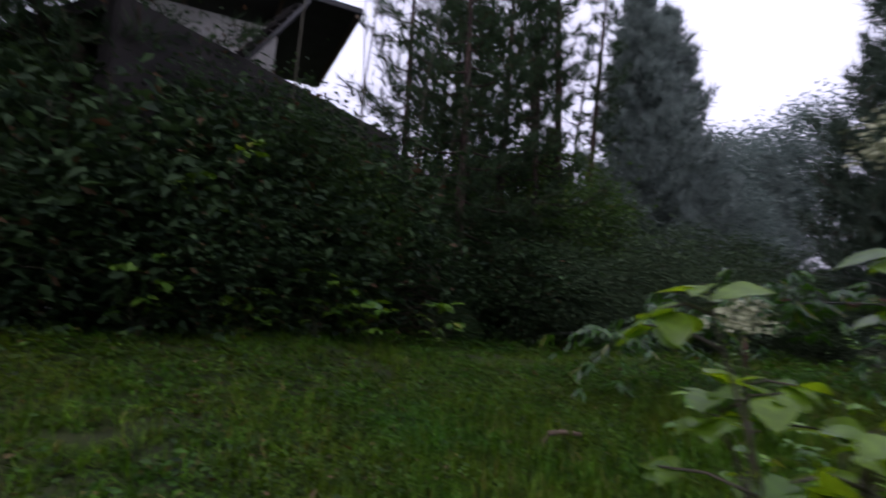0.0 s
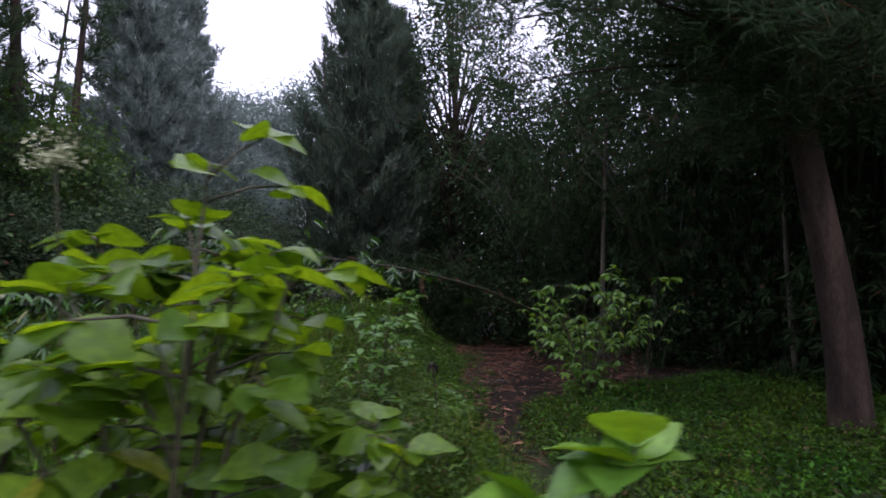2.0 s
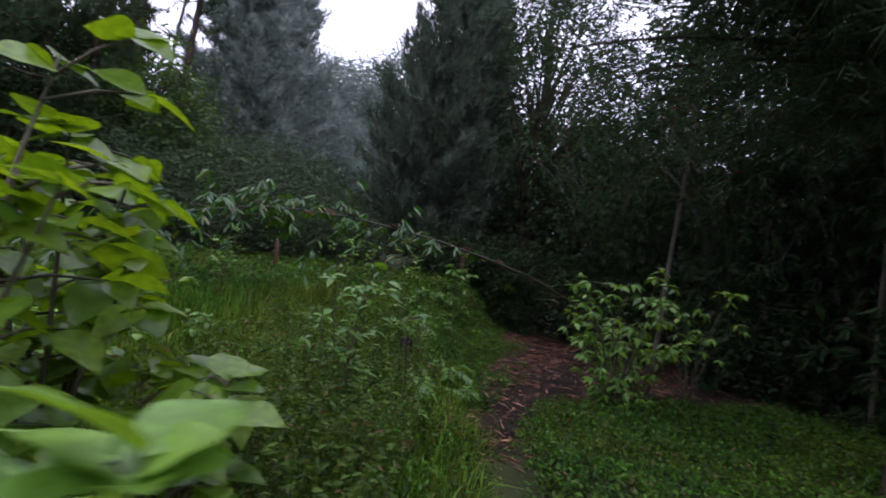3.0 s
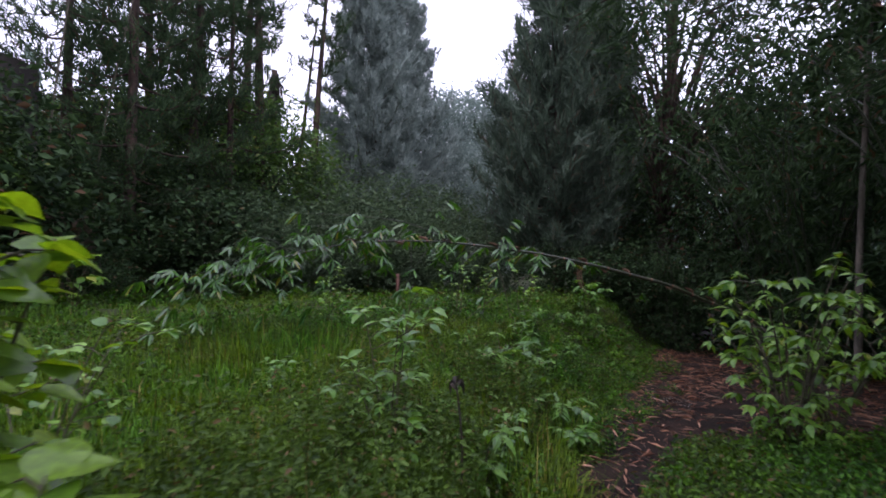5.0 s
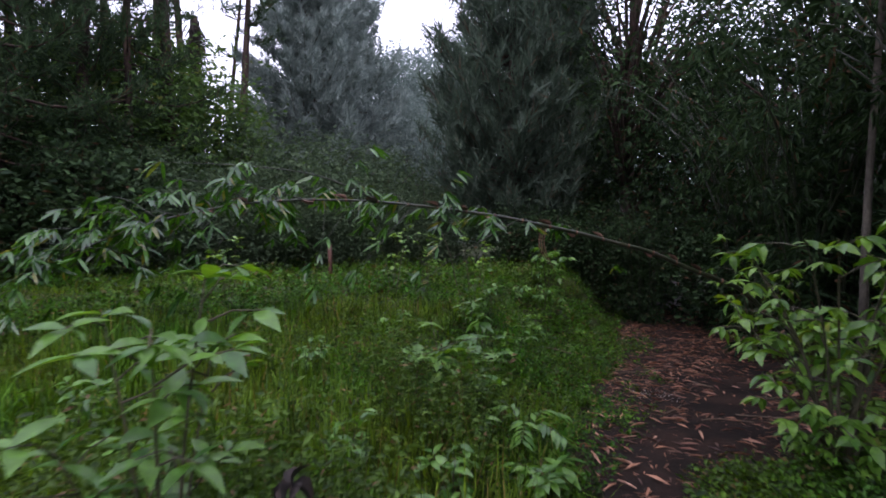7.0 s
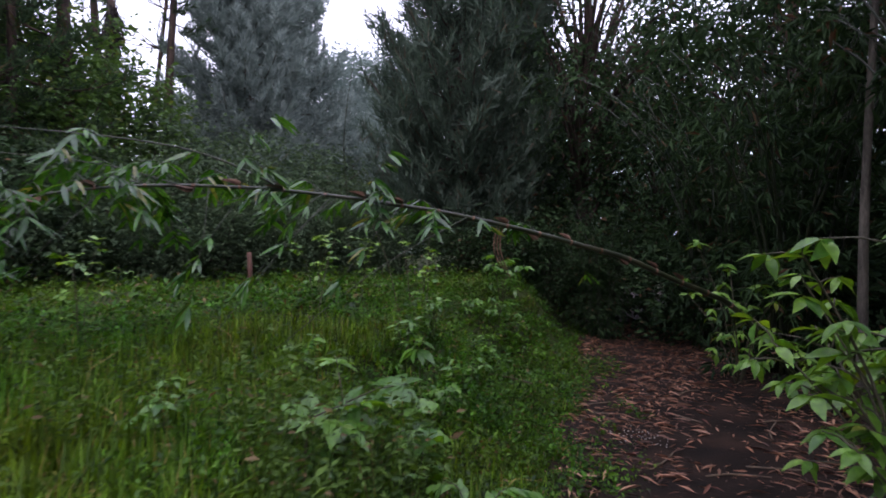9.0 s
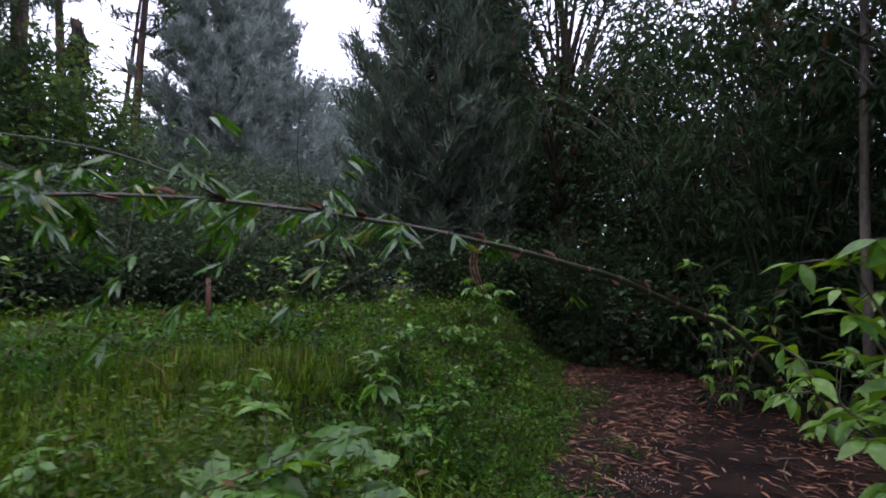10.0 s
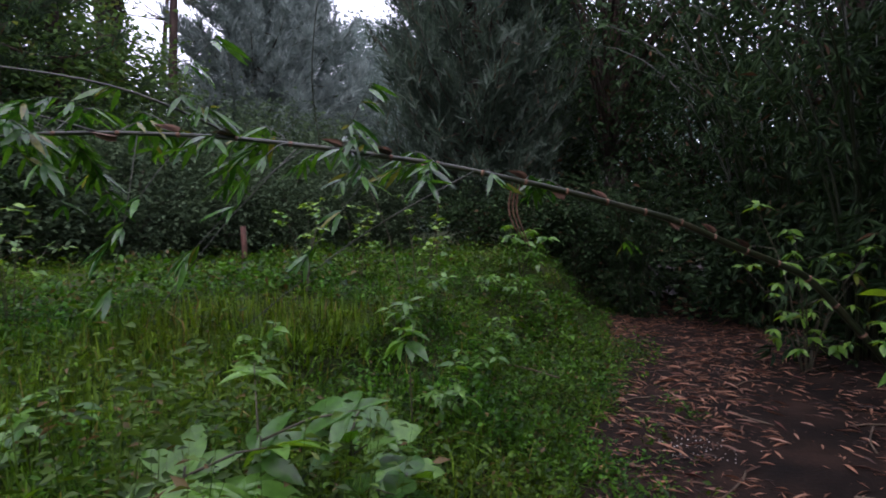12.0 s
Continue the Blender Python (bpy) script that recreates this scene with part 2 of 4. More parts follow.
def lobed_shape(lobes=5):
    """A palmate leaf cut deep into pointed lobes, with its stalk at the origin."""
    pieces = []
    for i in range(lobes):
        a = (i / (lobes - 1) - 0.5) * 3.7
        size = 0.72 - 0.24 * abs(i / (lobes - 1) - 0.5) * 2
        lv, lf = leaf_shape([0.09, 0.15, 0.19, 0.17, 0.1, 0.0], 0.3, 0.16)
        lv = lv * size
        c, k = math.cos(a), math.sin(a)
        pieces.append((np.stack([lv[:, 0] * c - lv[:, 1] * k, lv[:, 0] * k + lv[:, 1] * c, lv[:, 2] + 0.004 * i], 1), lf))
    return join(pieces)


OVATE = leaf_shape([0.02, 0.26, 0.37, 0.4, 0.36, 0.25, 0.12, 0.0], 0.22, 0.1, 0.012)
OVATE_FLAT = leaf_shape([0.02, 0.3, 0.42, 0.4, 0.3, 0.14, 0.0], 0.08, 0.06, 0.02)
OBLONG = leaf_shape([0.01, 0.12, 0.19, 0.2, 0.16, 0.08, 0.0], 0.3, 0.15)
LANCE = leaf_shape([0.02, 0.075, 0.085, 0.06, 0.0], 0.18, 0.1)
LOBED = lobed_shape(5)


def tube(points, radii, sides=7):
    """A bent, tapered round stem through the points."""
    p = np.asarray(points, float)
    t = np.gradient(p, axis=0)
    t /= np.linalg.norm(t, axis=1, keepdims=True) + 1e-9
    ref = np.where(np.abs(t[:, 2:3]) > 0.9, np.array([[1.0, 0, 0]]), np.array([[0, 0, 1.0]]))
    a = np.cross(t, ref)
    a /= np.linalg.norm(a, axis=1, keepdims=True)
    b = np.cross(t, a)
    ang = np.arange(sides) * 2 * math.pi / sides
    r = np.broadcast_to(np.asarray(radii, float), (len(p),))
    v = p[:, None] + r[:, None, None] * (np.cos(ang)[None, :, None] * a[:, None] + np.sin(ang)[None, :, None] * b[:, None])
    f = []
    for i in range(len(p) - 1):
        for j in range(sides):
            k = (j + 1) % sides
            f += [(i * sides + j, i * sides + k, (i + 1) * sides + k), (i * sides + j, (i + 1) * sides + k, (i + 1) * sides + j)]
    v = v.reshape(-1, 3)
    v = np.vstack([v, p[:1], p[-1:]])
    n = len(v)
    for j in range(sides):
        k = (j + 1) % sides
        f += [(n - 2, k, j), (n - 1, (len(p) - 1) * sides + j, (len(p) - 1) * sides + k)]
    return v, np.array(f)


def part(name, me, parent, label="", m=None):
    ob = new(name, me)
    ob.parent = parent
    if m is not None:
        ob.matrix_basis = m
    if label:
        tagged(ob, label)
    return ob


def thing(name, x, y, z, label, category, group="", kind=""):
    ob = new(name)
    ob.matrix_basis = pose(x, y, z)
    ob.empty_display_size = 0.1
    return tagged(ob, label, category, group, kind)


def curve_points(pts, n):
    """A smooth line through a few points."""
    p = np.asarray(pts, float)
    s = np.linspace(0, len(p) - 1, n)
    out = []
    for u in s:
        i = min(int(u), len(p) - 2)
        t = u - i
        p0, p1, p2, p3 = p[max(i - 1, 0)], p[i], p[i + 1], p[min(i + 2, len(p) - 1)]
        out.append(0.5 * (2 * p1 + (p2 - p0) * t + (2 * p0 - 5 * p1 + 4 * p2 - p3) * t * t + (3 * p1 - p0 - 3 * p2 + p3) * t ** 3))
    return np.array(out)


def box_mesh(name, lo, hi, mat, bevel=0.02):
    bm = bmesh.new()
    bmesh.ops.create_cube(bm, size=1)
    for v in bm.verts:
        v.co = Vector([lo[i] + (v.co[i] + 0.5) * (hi[i] - lo[i]) for i in range(3)])
    bmesh.ops.bevel(bm, geom=bm.edges[:], offset=bevel, segments=2, affect="EDGES")
    me = bpy.data.meshes.new(name)
    bm.to_mesh(me)
    bm.free()
    me.materials.append(mat)
    return me


# ---- ground: one sheet to the horizon, finer near the walk ----
def axis(lo, hi, fine_lo, fine_hi, step):
    a = np.arange(fine_lo, fine_hi, step)
    grow = np.cumsum(step * 1.22 ** np.arange(1, 48))
    low, high = fine_lo - grow, a[-1] + grow
    return np.concatenate([low[low > lo][::-1], a, high[high < hi]])


xs, ys = axis(-2500, 2500, -10, 16, 0.14), axis(-2500, 2500, -4, 20, 0.14)
gx, gy = np.meshgrid(xs, ys)
gv = np.stack([gx.ravel(), gy.ravel(), gz(gx.ravel(), gy.ravel())], 1)
ii = np.arange(len(xs) * len(ys)).reshape(len(ys), len(xs))
gf = np.stack([ii[:-1, :-1].ravel(), ii[:-1, 1:].ravel(), ii[1:, 1:].ravel(), ii[1:, :-1].ravel()], 1)
ground_me = shade_smooth(raw_mesh("ground", gv, gf, EARTH))
ground_me.materials.append(SOIL)
mid = gv[gf].mean(1)
d_mid, side_mid = track_side(mid[:, 0], mid[:, 1])
under = (side_mid < 0) & (mid[:, 0] > 5.6) & (mid[:, 1] > 5.0) & (mid[:, 0] < 22) & (mid[:, 1] < 24)
soil = ((d_mid < 0.12 * np.sin(mid[:, 0] * 9) * np.sin(mid[:, 1] * 7) + 0.05) & (mid[:, 1] > 3.3) & (mid[:, 1] < 18)) | under
ground_me.polygons.foreach_set("material_index", soil.astype(np.int32))
tagged(new("ground", ground_me), "damp grassy earth with a dark trodden path", "ground", kind="structure")


# ---- trees ----
def pine_meshes(name, h, r, bare, whorls, seed, mat, bark, needle=0.34, width=0.035, tufts=16, lean=0.0, upturn=0.55):
    """Trunk with limbs, and a crown of needle tufts on upturned boughs."""
    global rng
    rng = np.random.default_rng(seed)
    s = np.linspace(0, 1, 14)
    axis_pts = np.stack([lean * h * s + 0.05 * np.sin(s * 7 + seed), 0.06 * np.sin(s * 5 + 2 * seed), s * h], 1)
    rad = 0.011 * h * (1 - 0.93 * s) + 0.02
    rad[0] *= 1.35
    pieces = [tube(axis_pts, rad, 9)]
    pos, way = [], []
    for i in range(whorls):
        u = bare + (1 - bare) * (i + rng.uniform(0, 0.8)) / whorls
        base = np.array([np.interp(u, s, axis_pts[:, k]) for k in range(3)])
        reach = r * (1.05 - (u - bare) / (1 - bare)) ** 0.75 * rng.uniform(0.65, 1.1) * min(1.0, 0.55 + 2.2 * (u - bare))
        a = i * 2.399 + rng.uniform(-0.4, 0.4)
        out = np.array([math.cos(a), math.sin(a), 0])
        q = np.linspace(0, 1, 7)
        bough = base + np.outer(q * reach, out) + np.outer(reach * (-0.12 * np.sin(q * math.pi) + upturn * q ** 2.5 * 0.6), (0, 0, 1))
        pieces.append(tube(bough, np.linspace(0.012 + 0.012 * reach, 0.006, 7), 4))
        n = int(tufts * (0.4 + reach / r))
        qs = rng.uniform(0.18, 1.0, n) ** 0.75
        centre = np.stack([np.interp(qs, q, bough[:, k]) for k in range(3)], 1)
        side = np.cross(out, (0, 0, 1))
        centre += side[None] * (rng.normal(0, 0.16 * reach, n) * (1.15 - qs))[:, None] + rng.normal(0, 0.1, (n, 3))
        d = out[None] * 0.5 + np.array([0, 0, 0.55 + upturn]) + rng.normal(0, 0.45, (n, 3))
        pos.append(centre)
        way.append(d / np.linalg.norm(d, axis=1, keepdims=True))
    pos, way = np.vstack(pos), np.vstack(way)
    k = 9
    p9 = np.repeat(pos, k, 0) + np.repeat(way, k, 0) * rng.uniform(-0.22, 0.14, (len(pos) * k, 1))
    d9 = np.repeat(way, k, 0) + rng.normal(0, 0.42, (len(pos) * k, 3))
    v, f = strew(*SLIVER, p9, frames(d9, unit(len(p9))), np.stack([rng.uniform(0.7, 1.2, len(p9)) * needle, np.full(len(p9), width), np.ones(len(p9))], 1))
    trunk = shade_smooth(raw_mesh(name + "_trunk", *join(pieces), bark))
    return trunk, raw_mesh(name + "_crown", v, f, mat)


def plant_tree(name, meshes, x, y, turn, size, label, category="tree", group="", tilt=(0, 0)):
    t = thing(name, x, y, g(x, y) - 0.05, label, category, group)
    t.matrix_basis = pose(x, y, g(x, y) - 0.05, tilt[0], tilt[1], turn) @ Matrix.Diagonal((size, size, size, 1))
    part("trunk", meshes[0], t)
    part("crown", meshes[1], t)
    return t


def broad_meshes(name, h, r, bare, clumps, per, seed, mat, bark, leaf=0.13, flat=0.75, hang=0.0, shape=DIAMOND, aspect=0.5):
    """Trunk, limbs and a crown of leaf clumps with gaps."""
    global rng
    rng = np.random.default_rng(seed)
    s = np.linspace(0, 1, 9)
    trunk = np.stack([0.04 * h * np.sin(s * 3 + seed), 0.03 * h * np.sin(s * 4 + 1.7 * seed), s * h * 0.8], 1)
    pieces = [tube(trunk, 0.014 * h * (1 - 0.85 * s) + 0.012, 8)]
    c = unit(clumps) * (rng.uniform(0.25, 1, clumps) ** 0.45)[:, None]
    c = c * np.array([r, r, (h * (1 - bare)) * 0.5]) + np.array([0, 0, h * (bare + (1 - bare) * 0.5)])
    for q in c[:: max(1, clumps // 26)]:
        u = np.clip(q[2] / h * 0.75, 0.15, 0.95)
        b = np.array([np.interp(u, s, trunk[:, k]) for k in range(3)])
        mid_p = (b + q) / 2 + np.array([0, 0, 0.08 * h * rng.uniform(-0.3, 1)])
        pieces.append(tube(curve_points([b, mid_p, q], 6), np.linspace(0.006 * h, 0.006, 6), 5))
    spread = rng.uniform(0.35, 0.8, clumps) * r * 0.34
    p = np.repeat(c, per, 0) + rng.normal(0, 1, (clumps * per, 3)) * np.repeat(spread, per)[:, None] * np.array([1, 1, flat])
    d = unit(len(p), -0.8, 0.5) + np.array([0, 0, -hang])
    up = unit(len(p), 0.2, 1)
    sz = rng.uniform(0.6, 1.25, len(p)) * leaf
    v, f = strew(*shape, p, frames(d, up), np.stack([sz, sz * aspect, sz], 1))
    return shade_smooth(raw_mesh(name + "_trunk", *join(pieces), bark)), raw_mesh(name + "_crown", v, f, mat)


# dense conical pine beside the path, its needles paled for haze
full_pine = pine_meshes("full_pine", 12.5, 3.3, 0.06, 210, 3, HAZED_NEEDLE, BARK, 0.42, 0.034, 38, upturn=0.7)
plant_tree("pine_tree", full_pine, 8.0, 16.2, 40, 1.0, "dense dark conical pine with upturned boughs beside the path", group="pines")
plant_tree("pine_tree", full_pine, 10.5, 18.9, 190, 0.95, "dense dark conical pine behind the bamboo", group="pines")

# tall open pines left of the field
tall_pine = pine_meshes("tall_pine", 15, 2.7, 0.3, 58, 5, NEEDLE, BARK, 0.4, 0.036, 22, lean=0.03, upturn=0.5)
wide_pine = pine_meshes("wide_pine", 14, 3.3, 0.1, 66, 6, NEEDLE, BARK, 0.36, 0.03, 24, lean=0.02, upturn=0.3)
thin_pine = pine_meshes("thin_pine", 18, 2.0, 0.5, 40, 8, NEEDLE, BARK, 0.36, 0.034, 15, lean=0.05, upturn=0.4)
for px, py, turn, sz, kind in [(-3.7, 13.9, 250, 0.95, 2), (-6.2, 15.2, 330, 1.0, 2), (-7.6, 5.7, 60, 0.9, 2), (-9.2, 3.0, 200, 1.0, 2), (-2.1, 15.9, 20, 0.8, 2), (-6.0, 18.5, 80, 1.1, 2), (-3.3, 16.2, 10, 1.0, 0), (-5.2, 18.0, 120, 1.05, 0), (-1.25, 17.2, 230, 0.92, 1), (-3.0, 20.5, 75, 1.05, 1),
                               (-1.0, 24.0, 20, 1.0, 1), (-3.2, 25.5, 160, 1.1, 1), (-5.5, 24.5, 200, 1.15, 1)]:
    plant_tree("pine_tree", (tall_pine, thin_pine, wide_pine)[kind], px, py, turn, sz, "tall dark pine with low spreading boughs" if kind == 2 else "tall dark pine with a bare lower trunk and open crown", group="pines")

# conical pines and trees far behind the field, mist painted into foliage colour
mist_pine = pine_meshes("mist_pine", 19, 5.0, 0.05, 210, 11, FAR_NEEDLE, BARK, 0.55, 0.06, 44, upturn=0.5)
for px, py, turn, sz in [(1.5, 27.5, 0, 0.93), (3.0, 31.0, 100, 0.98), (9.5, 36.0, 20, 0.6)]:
    plant_tree("pine_tree", mist_pine, px, py, turn, sz, "large grey-blue conical pine, mist haze put into its needle colour", group="misty pines")
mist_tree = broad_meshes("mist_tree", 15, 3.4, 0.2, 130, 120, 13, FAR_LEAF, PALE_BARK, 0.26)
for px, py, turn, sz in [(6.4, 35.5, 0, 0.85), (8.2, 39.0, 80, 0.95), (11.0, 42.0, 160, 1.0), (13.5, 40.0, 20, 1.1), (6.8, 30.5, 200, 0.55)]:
    plant_tree("leafy_tree", mist_tree, px, py, turn, sz, "pale grey-green leafy tree, mist haze put into its leaf colour", group="misty trees")

# rounded green trees and undergrowth along the field's far edge
round_tree = broad_meshes("round_tree", 6.2, 2.2, 0.08, 210, 95, 17, TREE_LEAF, PALE_BARK, 0.15)
low_bush = broad_meshes("low_bush", 2.2, 1.25, 0.0, 62, 70, 19, THICKET_LEAF, STEM, 0.12)
mist_bush = broad_meshes("mist_bush", 2.2, 1.3, 0.0, 90, 110, 20, MIST_BUSH_LEAF, STEM, 0.09)
dark_round = broad_meshes("dark_round", 5.0, 1.9, 0.05, 150, 110, 21, THICKET_LEAF, PALE_BARK, 0.115)
for px, py, turn, sz in [(-1.7, 18.0, 0, 1.08), (-3.4, 18.6, 90, 1.12), (-6.2, 17.2, 45, 1.0), (-8.6, 6.0, 10, 0.72), (-5.2, 9.6, 140, 0.6)]:
    plant_tree("leafy_tree", round_tree, px, py, turn, sz, "rounded leafy tree with green foliage at the field's edge", group="edge trees")
for i, (px, py, sz) in enumerate([(-4.4, 13.2, 1.0), (-3.4, 14.0, 1.1), (-2.2, 14.6, 1.5), (-0.8, 15.2, 1.3), (0.6, 15.6, 1.2), (2.0, 16.2, 1.1), (3.3, 16.6, 1.1), (4.6, 17.0, 1.0), (5.8, 17.0, 1.1),
                                  (-5.2, 7.4, 1.0), (-5.0, 8.8, 1.1), (-3.2, 11.6, 0.5), (-4.9, 11.0, 0.55), (-5.8, 6.2, 1.1), (-6.6, 4.4, 1.0), (-7.6, 3.2, 1.1), (0.0, 18, 1.85), (2.4, 19, 1.85), (4.6, 19.6, 1.7), (-9, 4.5, 1.6), (-6.3, 7.0, 1.7), (-5.6, 9.6, 1.9), (-5.1, 11.2, 1.6), (-7.2, 5.2, 1.8),
                                  (10.5, 5.4, 0.9), (11.4, 7.4, 1.0), (12.0, 9.6, 1.1), (11.6, 12.0, 1.2), (10.6, 15.0, 1.3), (12.2, 4.6, 1.1), (10.8, 2.6, 1.2), (9.8, 0.8, 1.0), (13.6, 11.4, 1.5), (13.4, 7.6, 1.5), (13.0, 14.0, 1.6), (14.0, 4.4, 1.5), (9.2, 16.5, 1.3), (7.4, 15.0, 0.8), (8.6, 14.6, 0.85), (9.6, 14.4, 0.9), (12.0, 17.5, 1.6), (9.6, -1.0, 1.3)]):
    plant_tree("bush", mist_bush if -1.5 < px < 6 and py > 15 else low_bush, px, py, i * 67, sz, "grey-green bush behind the field, haze put into its leaf colour" if -1.5 < px < 6 and py > 15 else "dark leafy undergrowth bush at the forest edge", "bush", "edge bushes")

for px, py, turn, sz in [(-6.1, 8.3, 0, 0.95), (-5.7, 10.2, 130, 0.92), (-7.4, 7.4, 220, 1.0), (-2.9, 15.6, 60, 0.8), (-4.6, 14.6, 300, 0.9), (-0.9, 16.6, 200, 0.62)]:
    plant_tree("leafy_tree", dark_round, px, py, turn, sz, "dark low tree with dense small leaves at the field's edge", group="edge trees")

# dark trees with hanging leaves behind the thicket
dark_tree = broad_meshes("dark_tree", 11, 3.2, 0.05, 140, 80, 23, THICKET_LEAF, BARK, 0.22, hang=0.5, aspect=0.36)
# the two trees with y below 0 stand out of view, added for shade
for px, py, turn, sz in [(16.6, 13.8, 130, 0.9), (-10.9, 6.2, 60, 0.95), (-12.5, 4.0, 20, 1.0), (9.6, -1.2, 300, 1.0), (15.2, 6.2, 210, 0.85), (18.5, 9.5, 300, 0.9), (17.5, 18.0, 20, 0.9), (12.2, 2.8, 160, 1.0), (15.5, 1.0, 90, 1.1), (19, 4, 10, 1.0), (11.5, -2.5, 80, 1.0)]:
    plant_tree("leafy_tree", dark_tree, px, py, turn, sz, "dark dense leafy tree of the forest edge or added as unseen shade", group="forest trees")
high_tree = broad_meshes("high_tree", 14, 3.0, 0.2, 100, 95, 29, THICKET_LEAF, BARK, 0.22, hang=0.4, aspect=0.36)
# the tree at (9.9, 1.9) is out of view, kept to shade the ground
for px, py, turn, sz in [(11.6, 15.4, 0, 0.95), (12.6, 14.4, 250, 0.55), (13.4, 18.5, 100, 1.05), (13.8, 12.0, 200, 0.8), (15.0, 9.4, 40, 0.75), (9.9, 1.9, 300, 0.85)]:
    plant_tree("leafy_tree", high_tree, px, py, turn, sz, "tall dark tree with a leafy crown above its trunk", group="forest trees")


def bamboo_clump_meshes(seed, culms=26, h=8.0, leaves=9000):
    global rng
    rng = np.random.default_rng(seed)
    pieces, pos, way = [], [], []
    for i in range(culms):
        a, rr = rng.uniform(0, 2 * math.pi), 0.55 * math.sqrt(rng.uniform(0, 1))
        base = np.array([rr * math.cos(a), rr * math.sin(a), 0])
        a2 = a + rng.normal(0, 0.5)
        hh, bend = h * rng.uniform(0.6, 1.1), rng.uniform(0.12, 0.45)
        s = np.linspace(0, 1, 11)
        line = base + np.outer(s ** 2.2 * bend * hh, (math.cos(a2), math.sin(a2), 0)) + np.outer(hh * (s - 0.22 * bend * 2 * s ** 4), (0, 0, 1))
        pieces.append(shade_smooth(raw_mesh("clump_culm", *tube(line, np.linspace(0.032, 0.006, 11), 6), CULM)))
        for k in range(10):
            u = rng.uniform(0.06, 1) ** 1.2
            c = np.array([np.interp(u, s, line[:, j]) for j in range(3)])
            o = unit(1, -0.5, 0.3)[0]
            reach = rng.uniform(0.3, 1.1)
            fans = leaves // culms // 70
            q = rng.uniform(0.2, 1, fans)
            spot = c + o[None] * (q * reach)[:, None] + np.outer(-0.3 * reach * q * q, (0, 0, 1)) + rng.normal(0, 0.13, (fans, 3))
            lead = o[None] * 0.7 + np.array([0, 0, -0.55]) + rng.normal(0, 0.3, (fans, 3))
            pos.append(np.repeat(spot, 7, 0) + rng.normal(0, 0.025, (fans * 7, 3)))
            way.append(np.repeat(lead, 7, 0) + rng.normal(0, 0.5, (fans * 7, 3)))
    p, d = np.vstack(pos), np.vstack(way)
    sz = rng.uniform(0.15, 0.29, len(p))
    v, f = strew(*DIAMOND, p, frames(d, unit(len(p), 0.1, 1)), np.stack([sz, sz * 0.17, sz], 1))
    return pieces, raw_mesh("clump_leaves", v, f, THICKET_LEAF)


clumps = bamboo_clump_meshes(31, 26, 8.0, 8500), bamboo_clump_meshes(37, 20, 7.0, 7500)
for i, (px, py, turn, sz) in enumerate([(10.0, 6.0, 0, 0.85), (10.2, 8.6, 80, 0.85), (11.4, 11.0, 150, 0.9), (10.2, 13.2, 30, 0.5), (11.5, 6.0, 210, 0.9), (12.7, 8.6, 260, 0.95), (10.6, 4.2, 130, 0.9), (9.4, 2.6, 20, 0.9), (10.6, 0.6, 170, 1.0)]):
    t = thing("bamboo_clump", px, py, g(px, py) - 0.03, "dark standing bamboo clump with drooping narrow leaves", "bamboo", "bamboo thicket")
    t.matrix_basis = pose(px, py, g(px, py) - 0.03, 0, 0, turn) @ Matrix.Diagonal((sz, sz, sz, 1))
    for culm_me in clumps[i % 2][0]:
        part("culm", culm_me, t)
    part("leaves", clumps[i % 2][1], t)

# near leaning pine beside the mown patch, with its boughs overhead
rng = np.random.default_rng(41)
near = thing("leaning_pine", 6.68, 1.85, g(6.68, 1.85), "leaning pine with reddish bark beside the low green patch", "tree")
lean_line = curve_points([(0, 0, -0.05), (-0.14, 0.0, 1.0), (-0.42, 0.05, 2.2), (-0.9, 0.12, 4.0), (-1.5, 0.2, 7.5)], 16)
pieces = [tube(lean_line, np.linspace(0.17, 0.08, 16) + 0.05 * np.exp(-np.arange(16) * 1.2), 12)]
pos, way = [], []
for i in range(78):
    u = rng.uniform(0.6, 1)
    b = np.array([np.interp(u, np.linspace(0, 1, 16), lean_line[:, k]) for k in range(3)])
    a, reach = rng.uniform(0, 2 * math.pi), rng.uniform(1.0, 3.3)
    o = np.array([math.cos(a), math.sin(a), 0])
    q = np.linspace(0, 1, 7)
    bough = b + np.outer(q * reach, o) + np.outer(reach * (0.3 * q - 0.3 * q * q), (0, 0, 1))
    pieces.append(tube(bough, np.linspace(0.022, 0.005, 7), 5))
    n = 70
    qs = rng.uniform(0.15, 1, n)
    c = np.stack([np.interp(qs, q, bough[:, k]) for k in range(3)], 1) + rng.normal(0, 0.16, (n, 3))
    pos.append(c)
    way.append(o[None] * 0.6 + rng.normal(0, 0.5, (n, 3)))
pos, way = np.repeat(np.vstack(pos), 12, 0), np.repeat(np.vstack(way), 12, 0)
pos = pos + rng.normal(0, 0.04, pos.shape)
way = way + rng.normal(0, 0.5, way.shape)
v, f = strew(*SLIVER, pos, frames(way, unit(len(pos))), np.stack([rng.uniform(0.12, 0.24, len(pos)), np.full(len(pos), 0.013), np.ones(len(pos))], 1))
part("trunk", shade_smooth(raw_mesh("leaning_trunk", *join(pieces), BARK)), near)
part("crown", raw_mesh("leaning_crown", v, f, NEEDLE), near)
